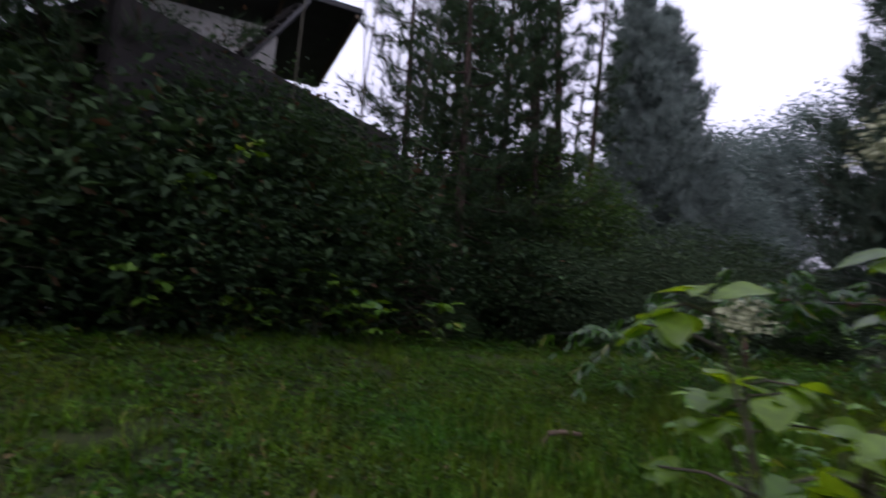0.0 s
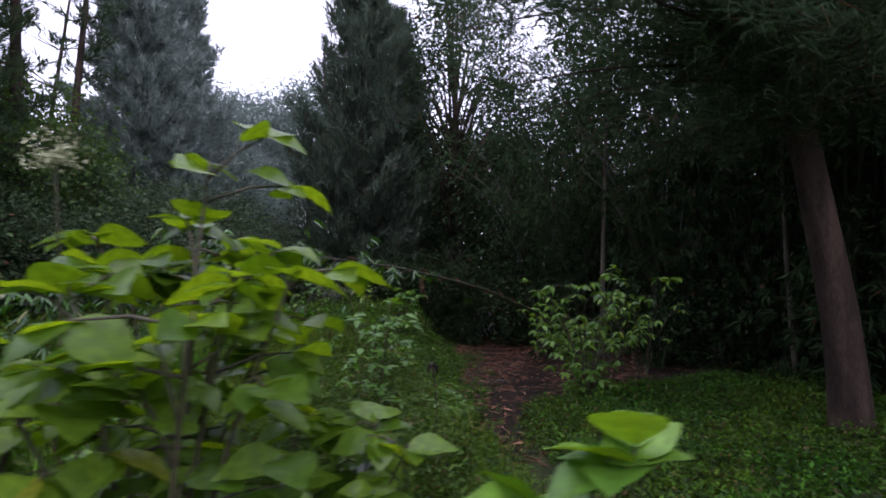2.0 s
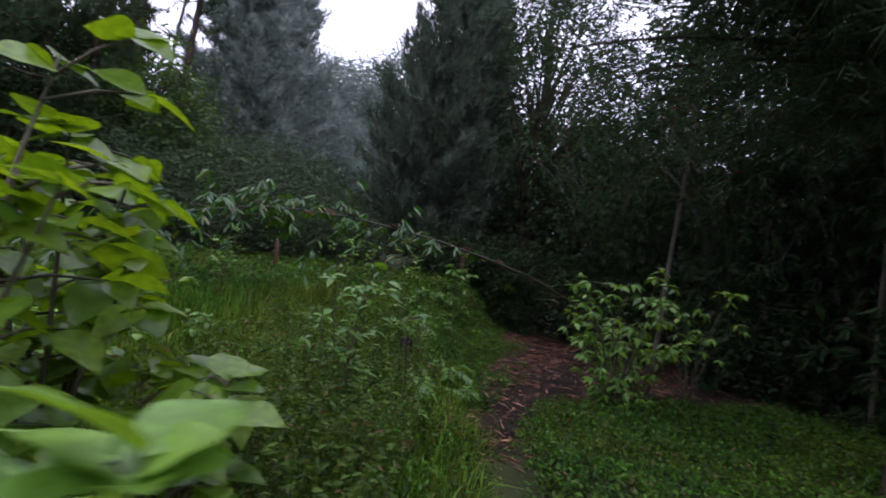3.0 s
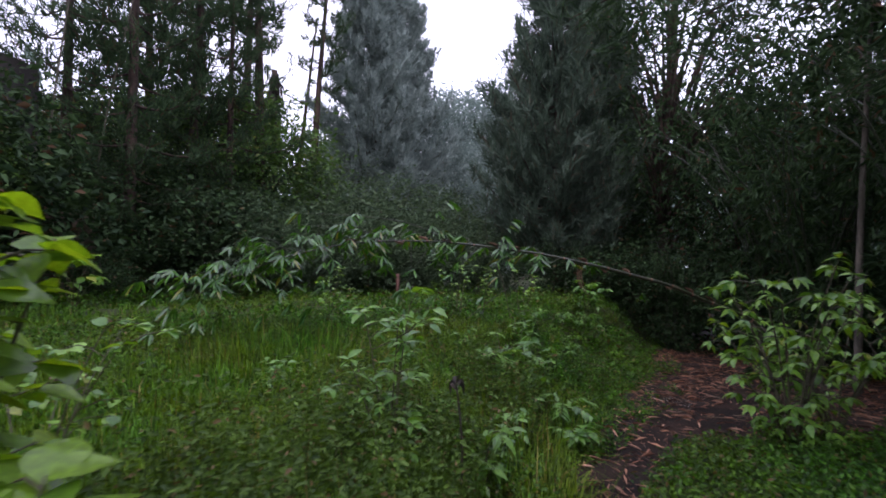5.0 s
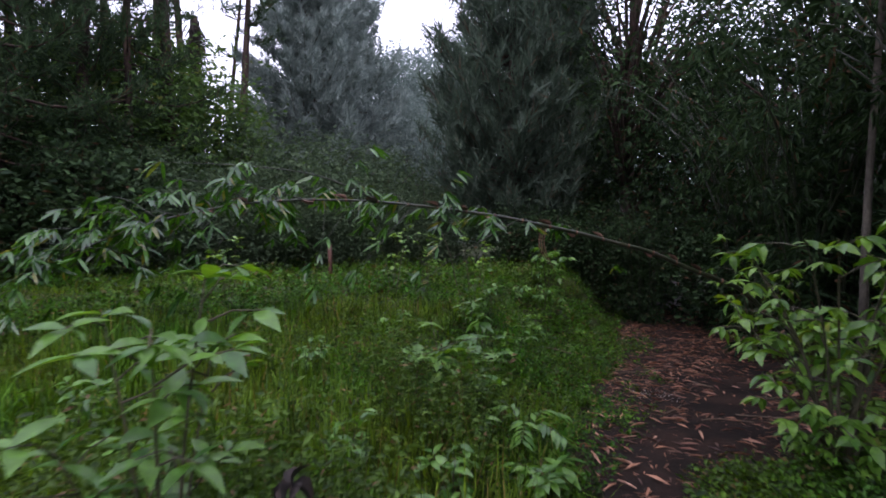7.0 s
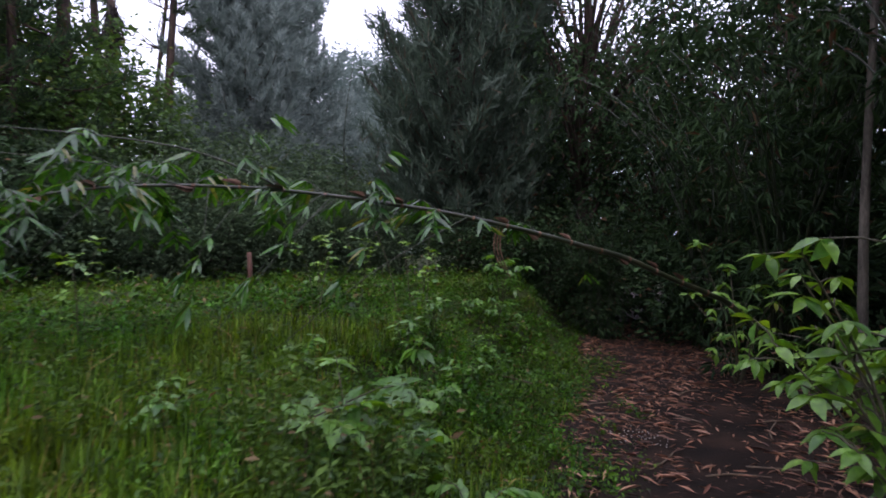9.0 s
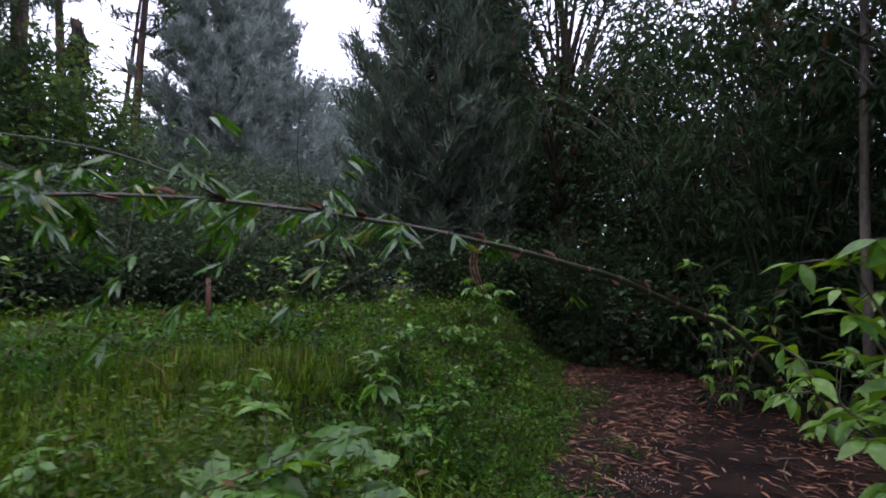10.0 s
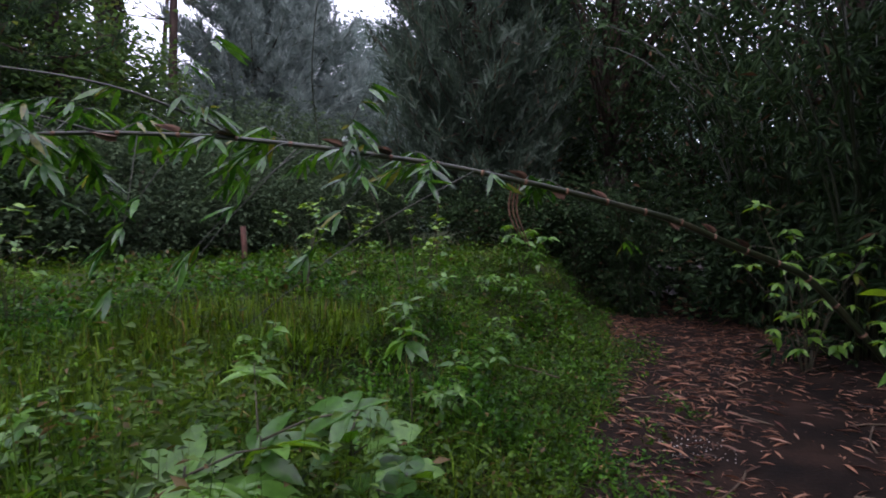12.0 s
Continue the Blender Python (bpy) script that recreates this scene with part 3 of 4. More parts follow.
for px, py, rad, hh, lx in [(8.4, 1.6, 0.08, 8, 0.02), (9.39, 7.1, 0.06, 7, 0.05), (9.3, 3.5, 0.045, 6, -0.05), (-7.6, 4.6, 0.05, 7, 0.05)]:
    t = thing("slender_tree", px, py, g(px, py), "slender straight pale-barked tree in the thicket", "tree", "slender trunks")
    line = curve_points([(0, 0, -0.05), (lx * 2, 0.03, hh * 0.35), (lx * hh, -0.05, hh)], 12)
    part("trunk", shade_smooth(raw_mesh("slender_trunk", *tube(line, np.linspace(rad, rad * 0.4, 12), 9), PALE_BARK)), t)
    n = 2600
    c = line[-1] + unit(n) * rng.uniform(0.2, 1, (n, 1)) * np.array([1.6, 1.6, 2.0]) - np.array([0, 0, 1.0])
    sz = rng.uniform(0.12, 0.22, n)
    v, f = strew(*DIAMOND, c, frames(unit(n, -1, 0.2), unit(n, 0.2, 1)), np.stack([sz, sz * 0.4, sz], 1))
    part("crown", raw_mesh("slender_crown", v, f, THICKET_LEAF), t)

# tree fern or palm stump silhouette and bare leaning trunk behind the field
t = thing("dead_palm", -2.6, 24.2, g(-2.6, 24.2), "dark dead palm with a ragged hanging skirt", "palm")
line = curve_points([(0, 0, 0), (0.1, 0, 4.5), (0.0, 0, 9.6)], 12)
part("trunk", shade_smooth(raw_mesh("palm_trunk", *tube(line, np.linspace(0.2, 0.14, 12), 8), BARK)), t)
n = 700
u = rng.uniform(0.62, 1.0, n)
c = np.stack([rng.normal(0, 0.1, n), rng.normal(0, 0.1, n), u * 9.5], 1)
d = unit(n, -1, -0.5) + np.array([0, 0, -0.6])
v, f = strew(*BLADE, c, frames(d, unit(n)), np.stack([rng.uniform(0.5, 1.3, n), np.full(n, 0.07), np.ones(n)], 1))
part("hanging_fronds", raw_mesh("palm_skirt", v, f, DEAD_LEAF), t)
t = thing("bare_tree", -2.4, 27.0, g(-2.4, 27.0), "bare leaning trunk with thin twigs", "tree")
line = curve_points([(0, 0, 0), (0.4, 0, 5), (1.2, 0, 13)], 12)
tw = [tube(line, np.linspace(0.17, 0.05, 12), 8)]
for i in range(26):
    b = line[5 + i % 7]
    o = unit(1, 0, 0.8)[0]
    tw.append(tube(curve_points([b, b + o * rng.uniform(0.8, 1.6), b + o * rng.uniform(1.6, 2.8) + np.array([0, 0, 0.4])], 5), np.linspace(0.03, 0.008, 5), 4))
part("trunk", shade_smooth(raw_mesh("bare_trunk", *join(tw), BARK)), t)

# far woods closing the place all round, added where unseen; haze put in leaf colour
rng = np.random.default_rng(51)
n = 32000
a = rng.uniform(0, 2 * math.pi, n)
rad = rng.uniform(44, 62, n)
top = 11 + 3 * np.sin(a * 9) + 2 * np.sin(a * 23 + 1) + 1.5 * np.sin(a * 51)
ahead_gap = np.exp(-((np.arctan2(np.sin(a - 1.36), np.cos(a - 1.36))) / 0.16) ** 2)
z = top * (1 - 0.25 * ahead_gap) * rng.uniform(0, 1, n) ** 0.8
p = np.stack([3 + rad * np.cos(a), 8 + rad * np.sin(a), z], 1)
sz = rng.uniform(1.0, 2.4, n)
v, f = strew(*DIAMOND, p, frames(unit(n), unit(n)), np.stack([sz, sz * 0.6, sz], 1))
tagged(new("far_woods", raw_mesh("far_woods", v, f, FAR_LEAF)), "distant woods all round the clearing, haze put into the leaf colour", "woods", kind="stuff")


# ---- the building on the left and its terrace ----
def slanted_box(name, a, b, thick, z0, z1, mat, bevel=0.03):
    """A wall slab from plan point a to b."""
    ax, ay = a
    bx, by = b
    length, turn = math.hypot(bx - ax, by - ay), math.degrees(math.atan2(by - ay, bx - ax))
    return box_mesh(name, (0, 0, z0), (length, thick, z1), mat, bevel), pose(ax, ay, 0, 0, 0, turn)


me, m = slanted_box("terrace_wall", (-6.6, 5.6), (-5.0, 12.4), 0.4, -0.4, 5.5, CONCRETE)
wall = tagged(new("wall_terrace", me), "very dark concrete retaining wall", "wall", kind="structure")
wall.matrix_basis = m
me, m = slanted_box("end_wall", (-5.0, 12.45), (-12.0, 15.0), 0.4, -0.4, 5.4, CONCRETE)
wall = tagged(new("wall_end", me), "very dark concrete end wall of the terrace", "wall", kind="structure")
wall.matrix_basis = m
bm = bmesh.new()
deck = [(-6.9, 5.6), (-5.2, 12.5), (-12.2, 15.2), (-15, 6.5)]
low_v = [bm.verts.new((x, y, 5.28)) for x, y in deck]
high_v = [bm.verts.new((x, y, 5.52)) for x, y in deck]
bm.faces.new(low_v[::-1])
bm.faces.new(high_v)
for i in range(4):
    k = (i + 1) % 4
    bm.faces.new((low_v[i], low_v[k], high_v[k], high_v[i]))
bmesh.ops.recalc_face_normals(bm, faces=bm.faces)
me = bpy.data.meshes.new("terrace_deck")
bm.to_mesh(me)
bm.free()
me.materials.append(CONCRETE)
tagged(new("terrace_floor", me), "dark concrete terrace slab", "terrace", kind="structure")

house = thing("house", -8.2, 12.0, 5.52, "pale plastered house with a dark overhanging roof on the terrace", "house")
house.matrix_basis = pose(-9.0, 11.3, 5.52, 0, 0, 43)
part("wall", box_mesh("house_wall", (-3.0, 0, 0), (0.6, 0.25, 3.0), PLASTER), house, "pale plaster wall")
part("wall", box_mesh("house_side", (0.35, 0.25, 0), (0.6, 4.0, 3.4), PLASTER), house, "pale plaster side wall")
part("skirting", box_mesh("house_base", (-3.0, -0.06, 0), (0.65, 0.0, 0.85), CONCRETE), house, "very dark wall base")
roof_me = box_mesh("house_roof", (-3.4, -1.3, 3.4), (2.6, 4.2, 3.58), ROOFING)
part("roof", roof_me, house, "dark sheet roof with a deep overhang")
for px in (-1.8, 0.5, 2.4):
    part("rafter", box_mesh("rafter", (px, -1.25, 3.28), (px + 0.1, 3.6, 3.4), TWIG, 0.01), house)
stair = thing("outdoor_stair", -6.6, 10.4, 5.52, "steep dark stair with pale wall behind leading to the upper floor", "stair")
stair.matrix_basis = pose(-8.2, 8.9, 5.52, 0, 0, -19)
for px in (0.0, 0.75):
    part("stringer", shade_smooth(raw_mesh("stringer", *tube([(px, 0, 0), (px, 1.2, 1.7), (px, 2.0, 2.9)], 0.05, 6), ROOFING)), stair)
tread_me = box_mesh("tread", (0.02, -0.12, -0.025), (0.73, 0.12, 0.025), CONCRETE, 0.008)
for i in range(11):
    part("tread", tread_me, stair, m=pose(0, 0.1 + i * 0.175, 0.2 + i * 0.25))
for px, py, hh, tx in [(-4.9, 9.6, 8.5, 0.5), (-5.2, 10.8, 8.2, -0.3), (-4.7, 12.0, 8.0, 0.7), (-5.6, 8.4, 8.8, 0.2), (-4.4, 13.2, 7.5, 1.0)]:
    t = thing("bamboo_pole", px, py, g(px, py), "thin bare pole leaning by the terrace wall", "pole", "poles")
    part("shaft", shade_smooth(raw_mesh("pole_shaft", *tube(curve_points([(0, 0, -0.05), (tx * 0.3, 0.05, hh * 0.5), (tx, 0, hh)], 8), np.linspace(0.03, 0.012, 8), 6), STEM)), t)
panel = thing("low_shed_wall", -4.6, 11.7, g(-4.0, 11.9), "weathered brownish panel wall half hidden by weeds", "shed wall")
panel.matrix_basis = pose(-5.0, 11.5, g(-4.2, 11.7), 0, 0, 27)
for i in range(3):
    part("board", box_mesh("shed_board", (i * 0.52, -0.05, -0.05), (i * 0.52 + 0.5, 0.03, 1.75), PANEL, 0.012), panel)
for zz in (0.5, 1.45):
    part("rail", box_mesh("shed_rail", (0, -0.085, zz), (1.54, -0.052, zz + 0.07), TWIG, 0.008), panel)
post = thing("rust_post", 2.9, 12.6, g(2.9, 12.6), "rusty red post standing at the field's edge", "post")
part("shaft", shade_smooth(raw_mesh("rust_shaft", *tube([(0, 0, -0.1), (0.01, 0, 0.4), (0.0, 0, 0.75)], [0.045, 0.042, 0.04], 8), RUST)), post)
post = thing("pale_post", 1.66, 17.0, g(1.66, 17.0), "pale grey slender trunk standing behind the field", "trunk")
part("shaft", shade_smooth(raw_mesh("pale_shaft", *tube([(0, 0, -0.1), (0.02, 0, 1.2), (0.05, 0, 2.6)], [0.05, 0.045, 0.04], 9), PALE_BARK)), post)


# ---- fallen bamboo across the path ----
rng = np.random.default_rng(61)
SPINE = [(8.75, 7.2, -0.35), (8.1, 7.42, 0.44), (7.74, 7.45, 0.64), (7.3, 7.45, 0.8), (6.77, 7.45, 1.01), (6.3, 7.45, 1.13), (5.8, 7.47, 1.255), (5.37, 7.48, 1.345), (4.88, 7.5, 1.44), (4.53, 7.5, 1.485), (4.07, 7.48, 1.54), (3.45, 7.45, 1.59), (2.75, 7.42, 1.595), (2.1, 7.4, 1.535), (1.38, 7.4, 1.37), (0.82, 7.4, 1.15), (0.3, 7.35, 0.9)]
spine = curve_points(SPINE, 90)
bamboo = thing("fallen_bamboo", 8.75, 7.2, g(8.75, 7.2), "fallen green bamboo culm arching across the clearing with hanging leaves", "bamboo")
org = np.array([8.75, 7.2, g(8.75, 7.2)])
spine = spine - org
rad = np.linspace(0.031, 0.007, 90)
part("culm", shade_smooth(raw_mesh("fallen_culm", *tube(spine, rad, 10), CULM)), bamboo)
arc = np.concatenate([[0], np.cumsum(np.linalg.norm(np.diff(spine, axis=0), axis=1))])
nodes = np.arange(0.5, arc[-1], 0.33)
at = lambda s: np.array([np.interp(s, arc, spine[:, k]) for k in range(3)])
SHEATH_SHAPE = leaf_shape([0.5, 0.62, 0.5, 0.28, 0.0], -0.35, 0.9)
sheath_me = shade_smooth(raw_mesh("sheath", SHEATH_SHAPE[0] * np.array([0.15, 0.036, 0.04]), SHEATH_SHAPE[1], SHEATH))
for i, s in enumerate(nodes):
    p, q = at(s), at(min(s + 0.1, arc[-1]))
    d = (q - p) / np.linalg.norm(q - p)
    r = np.interp(s, arc, rad)
    part("node_ring", shade_smooth(raw_mesh("node_ring", *tube([p - d * 0.012, p - d * 0.004, p + d * 0.006, p + d * 0.012], [r, r * 1.22, r * 1.15, r], 10), SHEATH)), bamboo)
    if 1.2 < s < 7.6 and i % 4 != 3:
        m = Matrix.LocRotScale(Vector(p + np.array([0, 0, r * 0.7 if i % 3 else -r])), Vector(d).to_track_quat("X", "Z") @ Euler((radians((180 if i % 3 == 0 else 0) + rng.uniform(-60, 60)), radians(-rng.uniform(2, 16)), 0)).to_quaternion(), None)
        part("sheath", sheath_me, bamboo, "dry brown culm sheath" if i == 5 else "", m)
# side shoots with bunches of leaves
leaf_meshes = [shade_smooth(raw_mesh("bamboo_leaf", LANCE[0] * np.array([l, l * w, l]), LANCE[1], BAMBOO_LEAF)) for l, w in ((0.15, 1.05), (0.19, 1.0), (0.235, 0.95))]


def bunch(parent, tip, way, n, droop=0.55):
    """Leaves fanned out and drooping from a shoot's tip."""
    flat = np.array([way[0], way[1], 0.0]) + 1e-3
    flat = flat / np.linalg.norm(flat)
    side_d = np.cross(flat, (0, 0, 1.0))
    for j in range(n):
        turn = (j / max(n - 1, 1) - 0.5) * 2.3 + rng.normal(0, 0.18)
        d = flat * math.cos(turn) + side_d * math.sin(turn) + np.array([0, 0, -droop + rng.normal(0, 0.22)])
        m = Matrix.LocRotScale(Vector(tip - way * 0.012 * j), Vector(d).to_track_quat("X", "Z") @ Euler((rng.normal(0, 0.45), 0, 0)).to_quaternion(), None)
        part("leaf", leaf_meshes[int(rng.integers(1 if droop > 0.8 else 0, 3))], parent, m=m)


def spray(start, out, reach, sag, bunches, leaves, thick=0.004, droop=0.55):
    """A side branch that rises, then sags, with bunches of leaves along it."""
    u = np.linspace(0, 1, 9)
    line = start + np.outer(u * reach, out) + np.outer(0.16 * reach * np.sin(u * 2.2) - sag * u ** 2.2, (0, 0, 1))
    br = part("branch", shade_smooth(raw_mesh("bamboo_branch", *tube(line, np.linspace(thick, 0.0018, 9), 5), CULM)), bamboo)
    for b in range(bunches):
        k = 8 - b * 6 / max(bunches, 1)
        i0 = int(k)
        bunch(br, line[i0], (line[i0] - line[i0 - 1]) / np.linalg.norm(line[i0] - line[i0 - 1]), leaves + int(rng.integers(-1, 2)), droop)


for s in nodes:
    if s < 3.0:
        continue
    count = 1 if s < 4.4 else (3 if s < 6.6 else 7)
    for j in range(count):
        a = rng.uniform(0, 2 * math.pi)
        out = np.array([0.75 * math.cos(a) - 0.35, math.sin(a), rng.uniform(-0.35, 0.65)])
        out = out / np.linalg.norm(out)
        far_end = s > 6.6
        reach = rng.uniform(0.12, 0.3) if s < 4.4 else (rng.uniform(0.3, 0.8) if far_end else rng.uniform(0.2, 0.55))
        spray(at(s), out, reach, rng.uniform(0.05, 0.5) if far_end else rng.uniform(0.0, 0.25), 3 if reach > 0.4 else (2 if reach > 0.25 else 1), 6)
# long branches that hang to the grass, each ending in a broad fan
for a, b, fan in [((4.53, 7.5, 1.48), (3.97, 7.25, 0.84), 9), ((4.0, 7.48, 1.55), (3.3, 7.2, 0.86), 9), ((3.3, 7.45, 1.6), (2.87, 7.25, 0.92), 9), ((3.0, 7.43, 1.6), (2.9, 7.2, 0.68), 6), ((3.9, 7.48, 1.56), (3.62, 7.2, 1.3), 6),
                  ((2.3, 7.4, 1.55), (1.65, 7.2, 0.62), 9), ((1.7, 7.4, 1.44), (1.1, 7.1, 0.55), 9), ((2.0, 7.4, 1.5), (1.4, 7.3, 0.7), 8), ((1.2, 7.4, 1.3), (0.5, 7.2, 0.5), 9), ((0.7, 7.4, 1.1), (-0.1, 7.3, 0.62), 9), ((0.5, 7.4, 1.0), (-0.55, 7.35, 1.0), 8), ((0.9, 7.4, 1.2), (0.3, 7.3, 1.25), 8), ((1.4, 7.4, 1.4), (0.75, 7.5, 1.62), 8)]:
    a, b = np.array(a) - org, np.array(b) - org
    line = curve_points([a, a * 0.5 + b * 0.5 + np.array([0.04, -0.05, 0.08]), b], 10)
    br = part("branch", shade_smooth(raw_mesh("hanging_branch", *tube(line, np.linspace(0.005, 0.002, 10), 5), CULM)), bamboo, "thin hanging side branch")
    bunch(br, line[-1], (line[-1] - line[-3]) / np.linalg.norm(line[-1] - line[-3]), fan, 0.95)
    bunch(br, line[6], (line[6] - line[4]) / np.linalg.norm(line[6] - line[4]), 4, 0.6)
# bare and leafy long shoots
for pts, thick, leafy in [([(4.07, 7.48, 1.55), (4.03, 7.4, 2.0), (4.1, 7.35, 2.6), (4.2, 7.3, 3.1)], 0.006, 0), ([(3.55, 7.45, 1.6), (3.0, 7.3, 1.82), (2.4, 7.2, 1.9), (1.5, 7.1, 1.92)], 0.011, 1), ([(2.8, 7.42, 1.6), (2.3, 7.3, 1.72), (1.6, 7.3, 1.78)], 0.007, 1),
                          ([(5.14, 7.48, 1.4), (4.3, 7.3, 0.95), (3.5, 7.2, 0.35)], 0.007, 0), ([(3.95, 7.48, 1.56), (3.5, 7.3, 1.05), (3.05, 7.2, 0.45)], 0.006, 0), ([(3.3, 7.45, 1.6), (3.28, 7.3, 1.9), (3.5, 7.25, 2.15)], 0.004, 1), ([(4.2, 7.48, 1.53), (4.3, 7.3, 1.75), (4.4, 7.25, 1.92)], 0.004, 1)]:
    line = curve_points(pts, 14) - org
    br = part("branch", shade_smooth(raw_mesh("long_branch", *tube(line, np.linspace(thick, 0.002, 14), 6), CULM)), bamboo, "long thin side branch")
    for k in (5, 9, 13) if leafy else ():
        bunch(br, line[k], (line[k] - line[k - 1]) / np.linalg.norm(line[k] - line[k - 1]), 5, 0.5)
hang = thing("hanging_sheath", 5.42, 7.48, 1.33, "dry brown sheath strips hanging from the bamboo", "dry leaf")
for j in range(3):
    part("strip", shade_smooth(raw_mesh("strip", *tube(curve_points([(0.03 * j, 0, 0.0), (0.03 * j - 0.03, 0.02, -0.22), (0.05 * j + 0.04, 0, -0.4 - 0.06 * j)], 8), [0.002, 0.006, 0.009, 0.009, 0.008, 0.006, 0.004, 0.002], 5), SHEATH)), hang)


# ---- leafy plants built leaf by leaf ----
def leaf_set(name, shape, sizes, mat):
    return [shade_smooth(raw_mesh(name, shape[0] * s, shape[1], mat)) for s in sizes]


def shrub(name, x, y, label, category, leaves, stems, height, spread, per_stem, tilt_down=0.35, lean=(0, 0), group="", stem_r=0.008, low=0.25, whorl=5, stem_mat=None, seed=1, base_z=None, twig=0.3, uneven=0.38):
    """Stems that fan out from one foot, each with shoots that end in a whorl of leaves."""
    global rng
    rng = np.random.default_rng(seed)
    z = g(x, y) if base_z is None else base_z
    t = thing(name, x, y, z, label, category, group)
    for i in range(stems):
        a = i * 2.399 + rng.uniform(-0.4, 0.4)
        out = np.array([math.cos(a), math.sin(a), 0]) * spread * (0.35 + 0.65 * ((i + 0.5) / stems) ** 0.5) + np.array([lean[0], lean[1], 0])
        hh = height * rng.uniform(1 - uneven, 1.0) * (1 - 0.25 * (i / stems))
        line = curve_points([(0.03 * math.cos(a), 0.03 * math.sin(a), -0.03), out * 0.4 + np.array([0, 0, hh * 0.55]), out + np.array([0, 0, hh])], 10)
        st = part("stem", shade_smooth(raw_mesh("stem", *tube(line, np.linspace(stem_r, stem_r * 0.35, 10), 6), stem_mat or STEM)), t)
        tips = [(line[-1], line[-1] - line[-2])]
        for k in range(per_stem - 1):
            u = low + (1 - low) * (k + rng.uniform(0.2, 0.8)) / max(per_stem - 1, 1)
            b = np.array([np.interp(u, np.linspace(0, 1, 10), line[:, j]) for j in range(3)])
            o = np.array([rng.normal(0, 1), rng.normal(0, 1), rng.uniform(0, 0.6)])
            o /= np.linalg.norm(o)
            e = b + o * rng.uniform(0.5, 1.2) * twig
            part("twig", shade_smooth(raw_mesh("twig", *tube(np.array([b, (b + e) / 2 + np.array([0, 0, 0.02]), e]), [stem_r * 0.5, stem_r * 0.4, stem_r * 0.25], 5), stem_mat or STEM)), st)
            tips.append((e, o))
        for e, o in tips:
            o = o / np.linalg.norm(o)
            a0 = rng.uniform(0, 6.28)
            for j in range(whorl):
                aa = a0 + j * 2 * math.pi / whorl + rng.normal(0, 0.25)
                d = np.array([math.cos(aa), math.sin(aa), -tilt_down + rng.normal(0, 0.25)]) + o * 0.5
                m = Matrix.LocRotScale(Vector(e - o * rng.uniform(0, 0.05)), Vector(d).to_track_quat("X", "Z") @ Euler((rng.normal(0, 0.3), 0, 0)).to_quaternion(), None)
                part("leaf", leaves[int(rng.integers(len(leaves)))], st, m=m)
    return t


broad = leaf_set("broad_leaf", OVATE, (0.12, 0.15, 0.18), BUSH_LEAF)
wide = leaf_set("wide_leaf", OVATE_FLAT, (0.1, 0.12, 0.14), BUSH_LEAF)
oblong = leaf_set("shrub_leaf", OBLONG, (0.105, 0.13, 0.16), SHRUB_LEAF)
small = leaf_set("small_leaf", OVATE, (0.06, 0.08), SHRUB_LEAF)
young = leaf_set("young_leaf", OBLONG, (0.11, 0.14, 0.17), YOUNG_LEAF)
low_leaf = leaf_set("low_leaf", OBLONG, (0.075, 0.095, 0.12), YOUNG_LEAF)
mid_leaf = leaf_set("mid_leaf", OVATE, (0.085, 0.105, 0.13), BUSH_LEAF)
edge_leaf = leaf_set("edge_leaf", OVATE, (0.14, 0.17, 0.21), SHRUB_LEAF)
upturned = leaf_set("upturned_leaf", OVATE, (0.1, 0.13, 0.15), SHRUB_LEAF)
big_leaf = leaf_set("pointed_leaf", OVATE, (0.12, 0.14, 0.16), YOUNG_LEAF)
lobed = leaf_set("lobed_leaf", LOBED, (0.19, 0.23, 0.28), YOUNG_LEAF)

shrub("broad_leaf_bush", 1.2, 1.32, "tall green bush with broad pointed leaves on thin dark stems", "bush", broad, 7, 2.05, 0.38, 8, 0.3, stem_r=0.012, low=0.3, whorl=4, seed=75, twig=0.24, group="broad-leaf bushes")
shrub("broad_leaf_bush", 1.32, 2.05, "tall green bush with broad pointed leaves on thin dark stems", "bush", broad, 7, 1.78, 0.36, 7, 0.3, stem_r=0.013, low=0.3, whorl=4, seed=71, twig=0.24, group="broad-leaf bushes")
shrub("broad_leaf_bush", 0.68, 1.85, "tall green bush with broad pointed leaves on thin dark stems", "bush", mid_leaf, 8, 1.55, 0.38, 7, 0.3, stem_r=0.011, low=0.3, whorl=4, seed=72, twig=0.2, group="broad-leaf bushes")
shrub("broad_leaf_bush", 1.78, 1.55, "lower green bush with broad leaves in the weeds", "bush", broad, 6, 1.2, 0.3, 5, 0.3, stem_r=0.009, low=0.3, whorl=4, seed=73, twig=0.16, group="broad-leaf bushes")
shrub("broad_leaf_bush", 1.05, 2.9, "green leafy bush with small leaves behind the tall bush", "bush", small, 7, 1.3, 0.6, 6, 0.2, stem_r=0.007, low=0.2, whorl=4, seed=74, twig=0.2, group="broad-leaf bushes")
shrub("low_broad_plant", 1.77, 0.3, "low plant with large upturned green leaves", "plant", upturned, 3, 1.13, 0.1, 2, -0.05, stem_r=0.006, low=0.85, whorl=5, seed=78, twig=0.06, uneven=0.08)
shrub("path_shrub", 6.38, 4.7, "bright green shrub with drooping oblong leaves beside the path", "shrub", oblong, 16, 1.85, 0.64, 8, 0.5, stem_r=0.012, low=0.05, whorl=5, seed=81, twig=0.28, uneven=0.6, group="path shrubs")
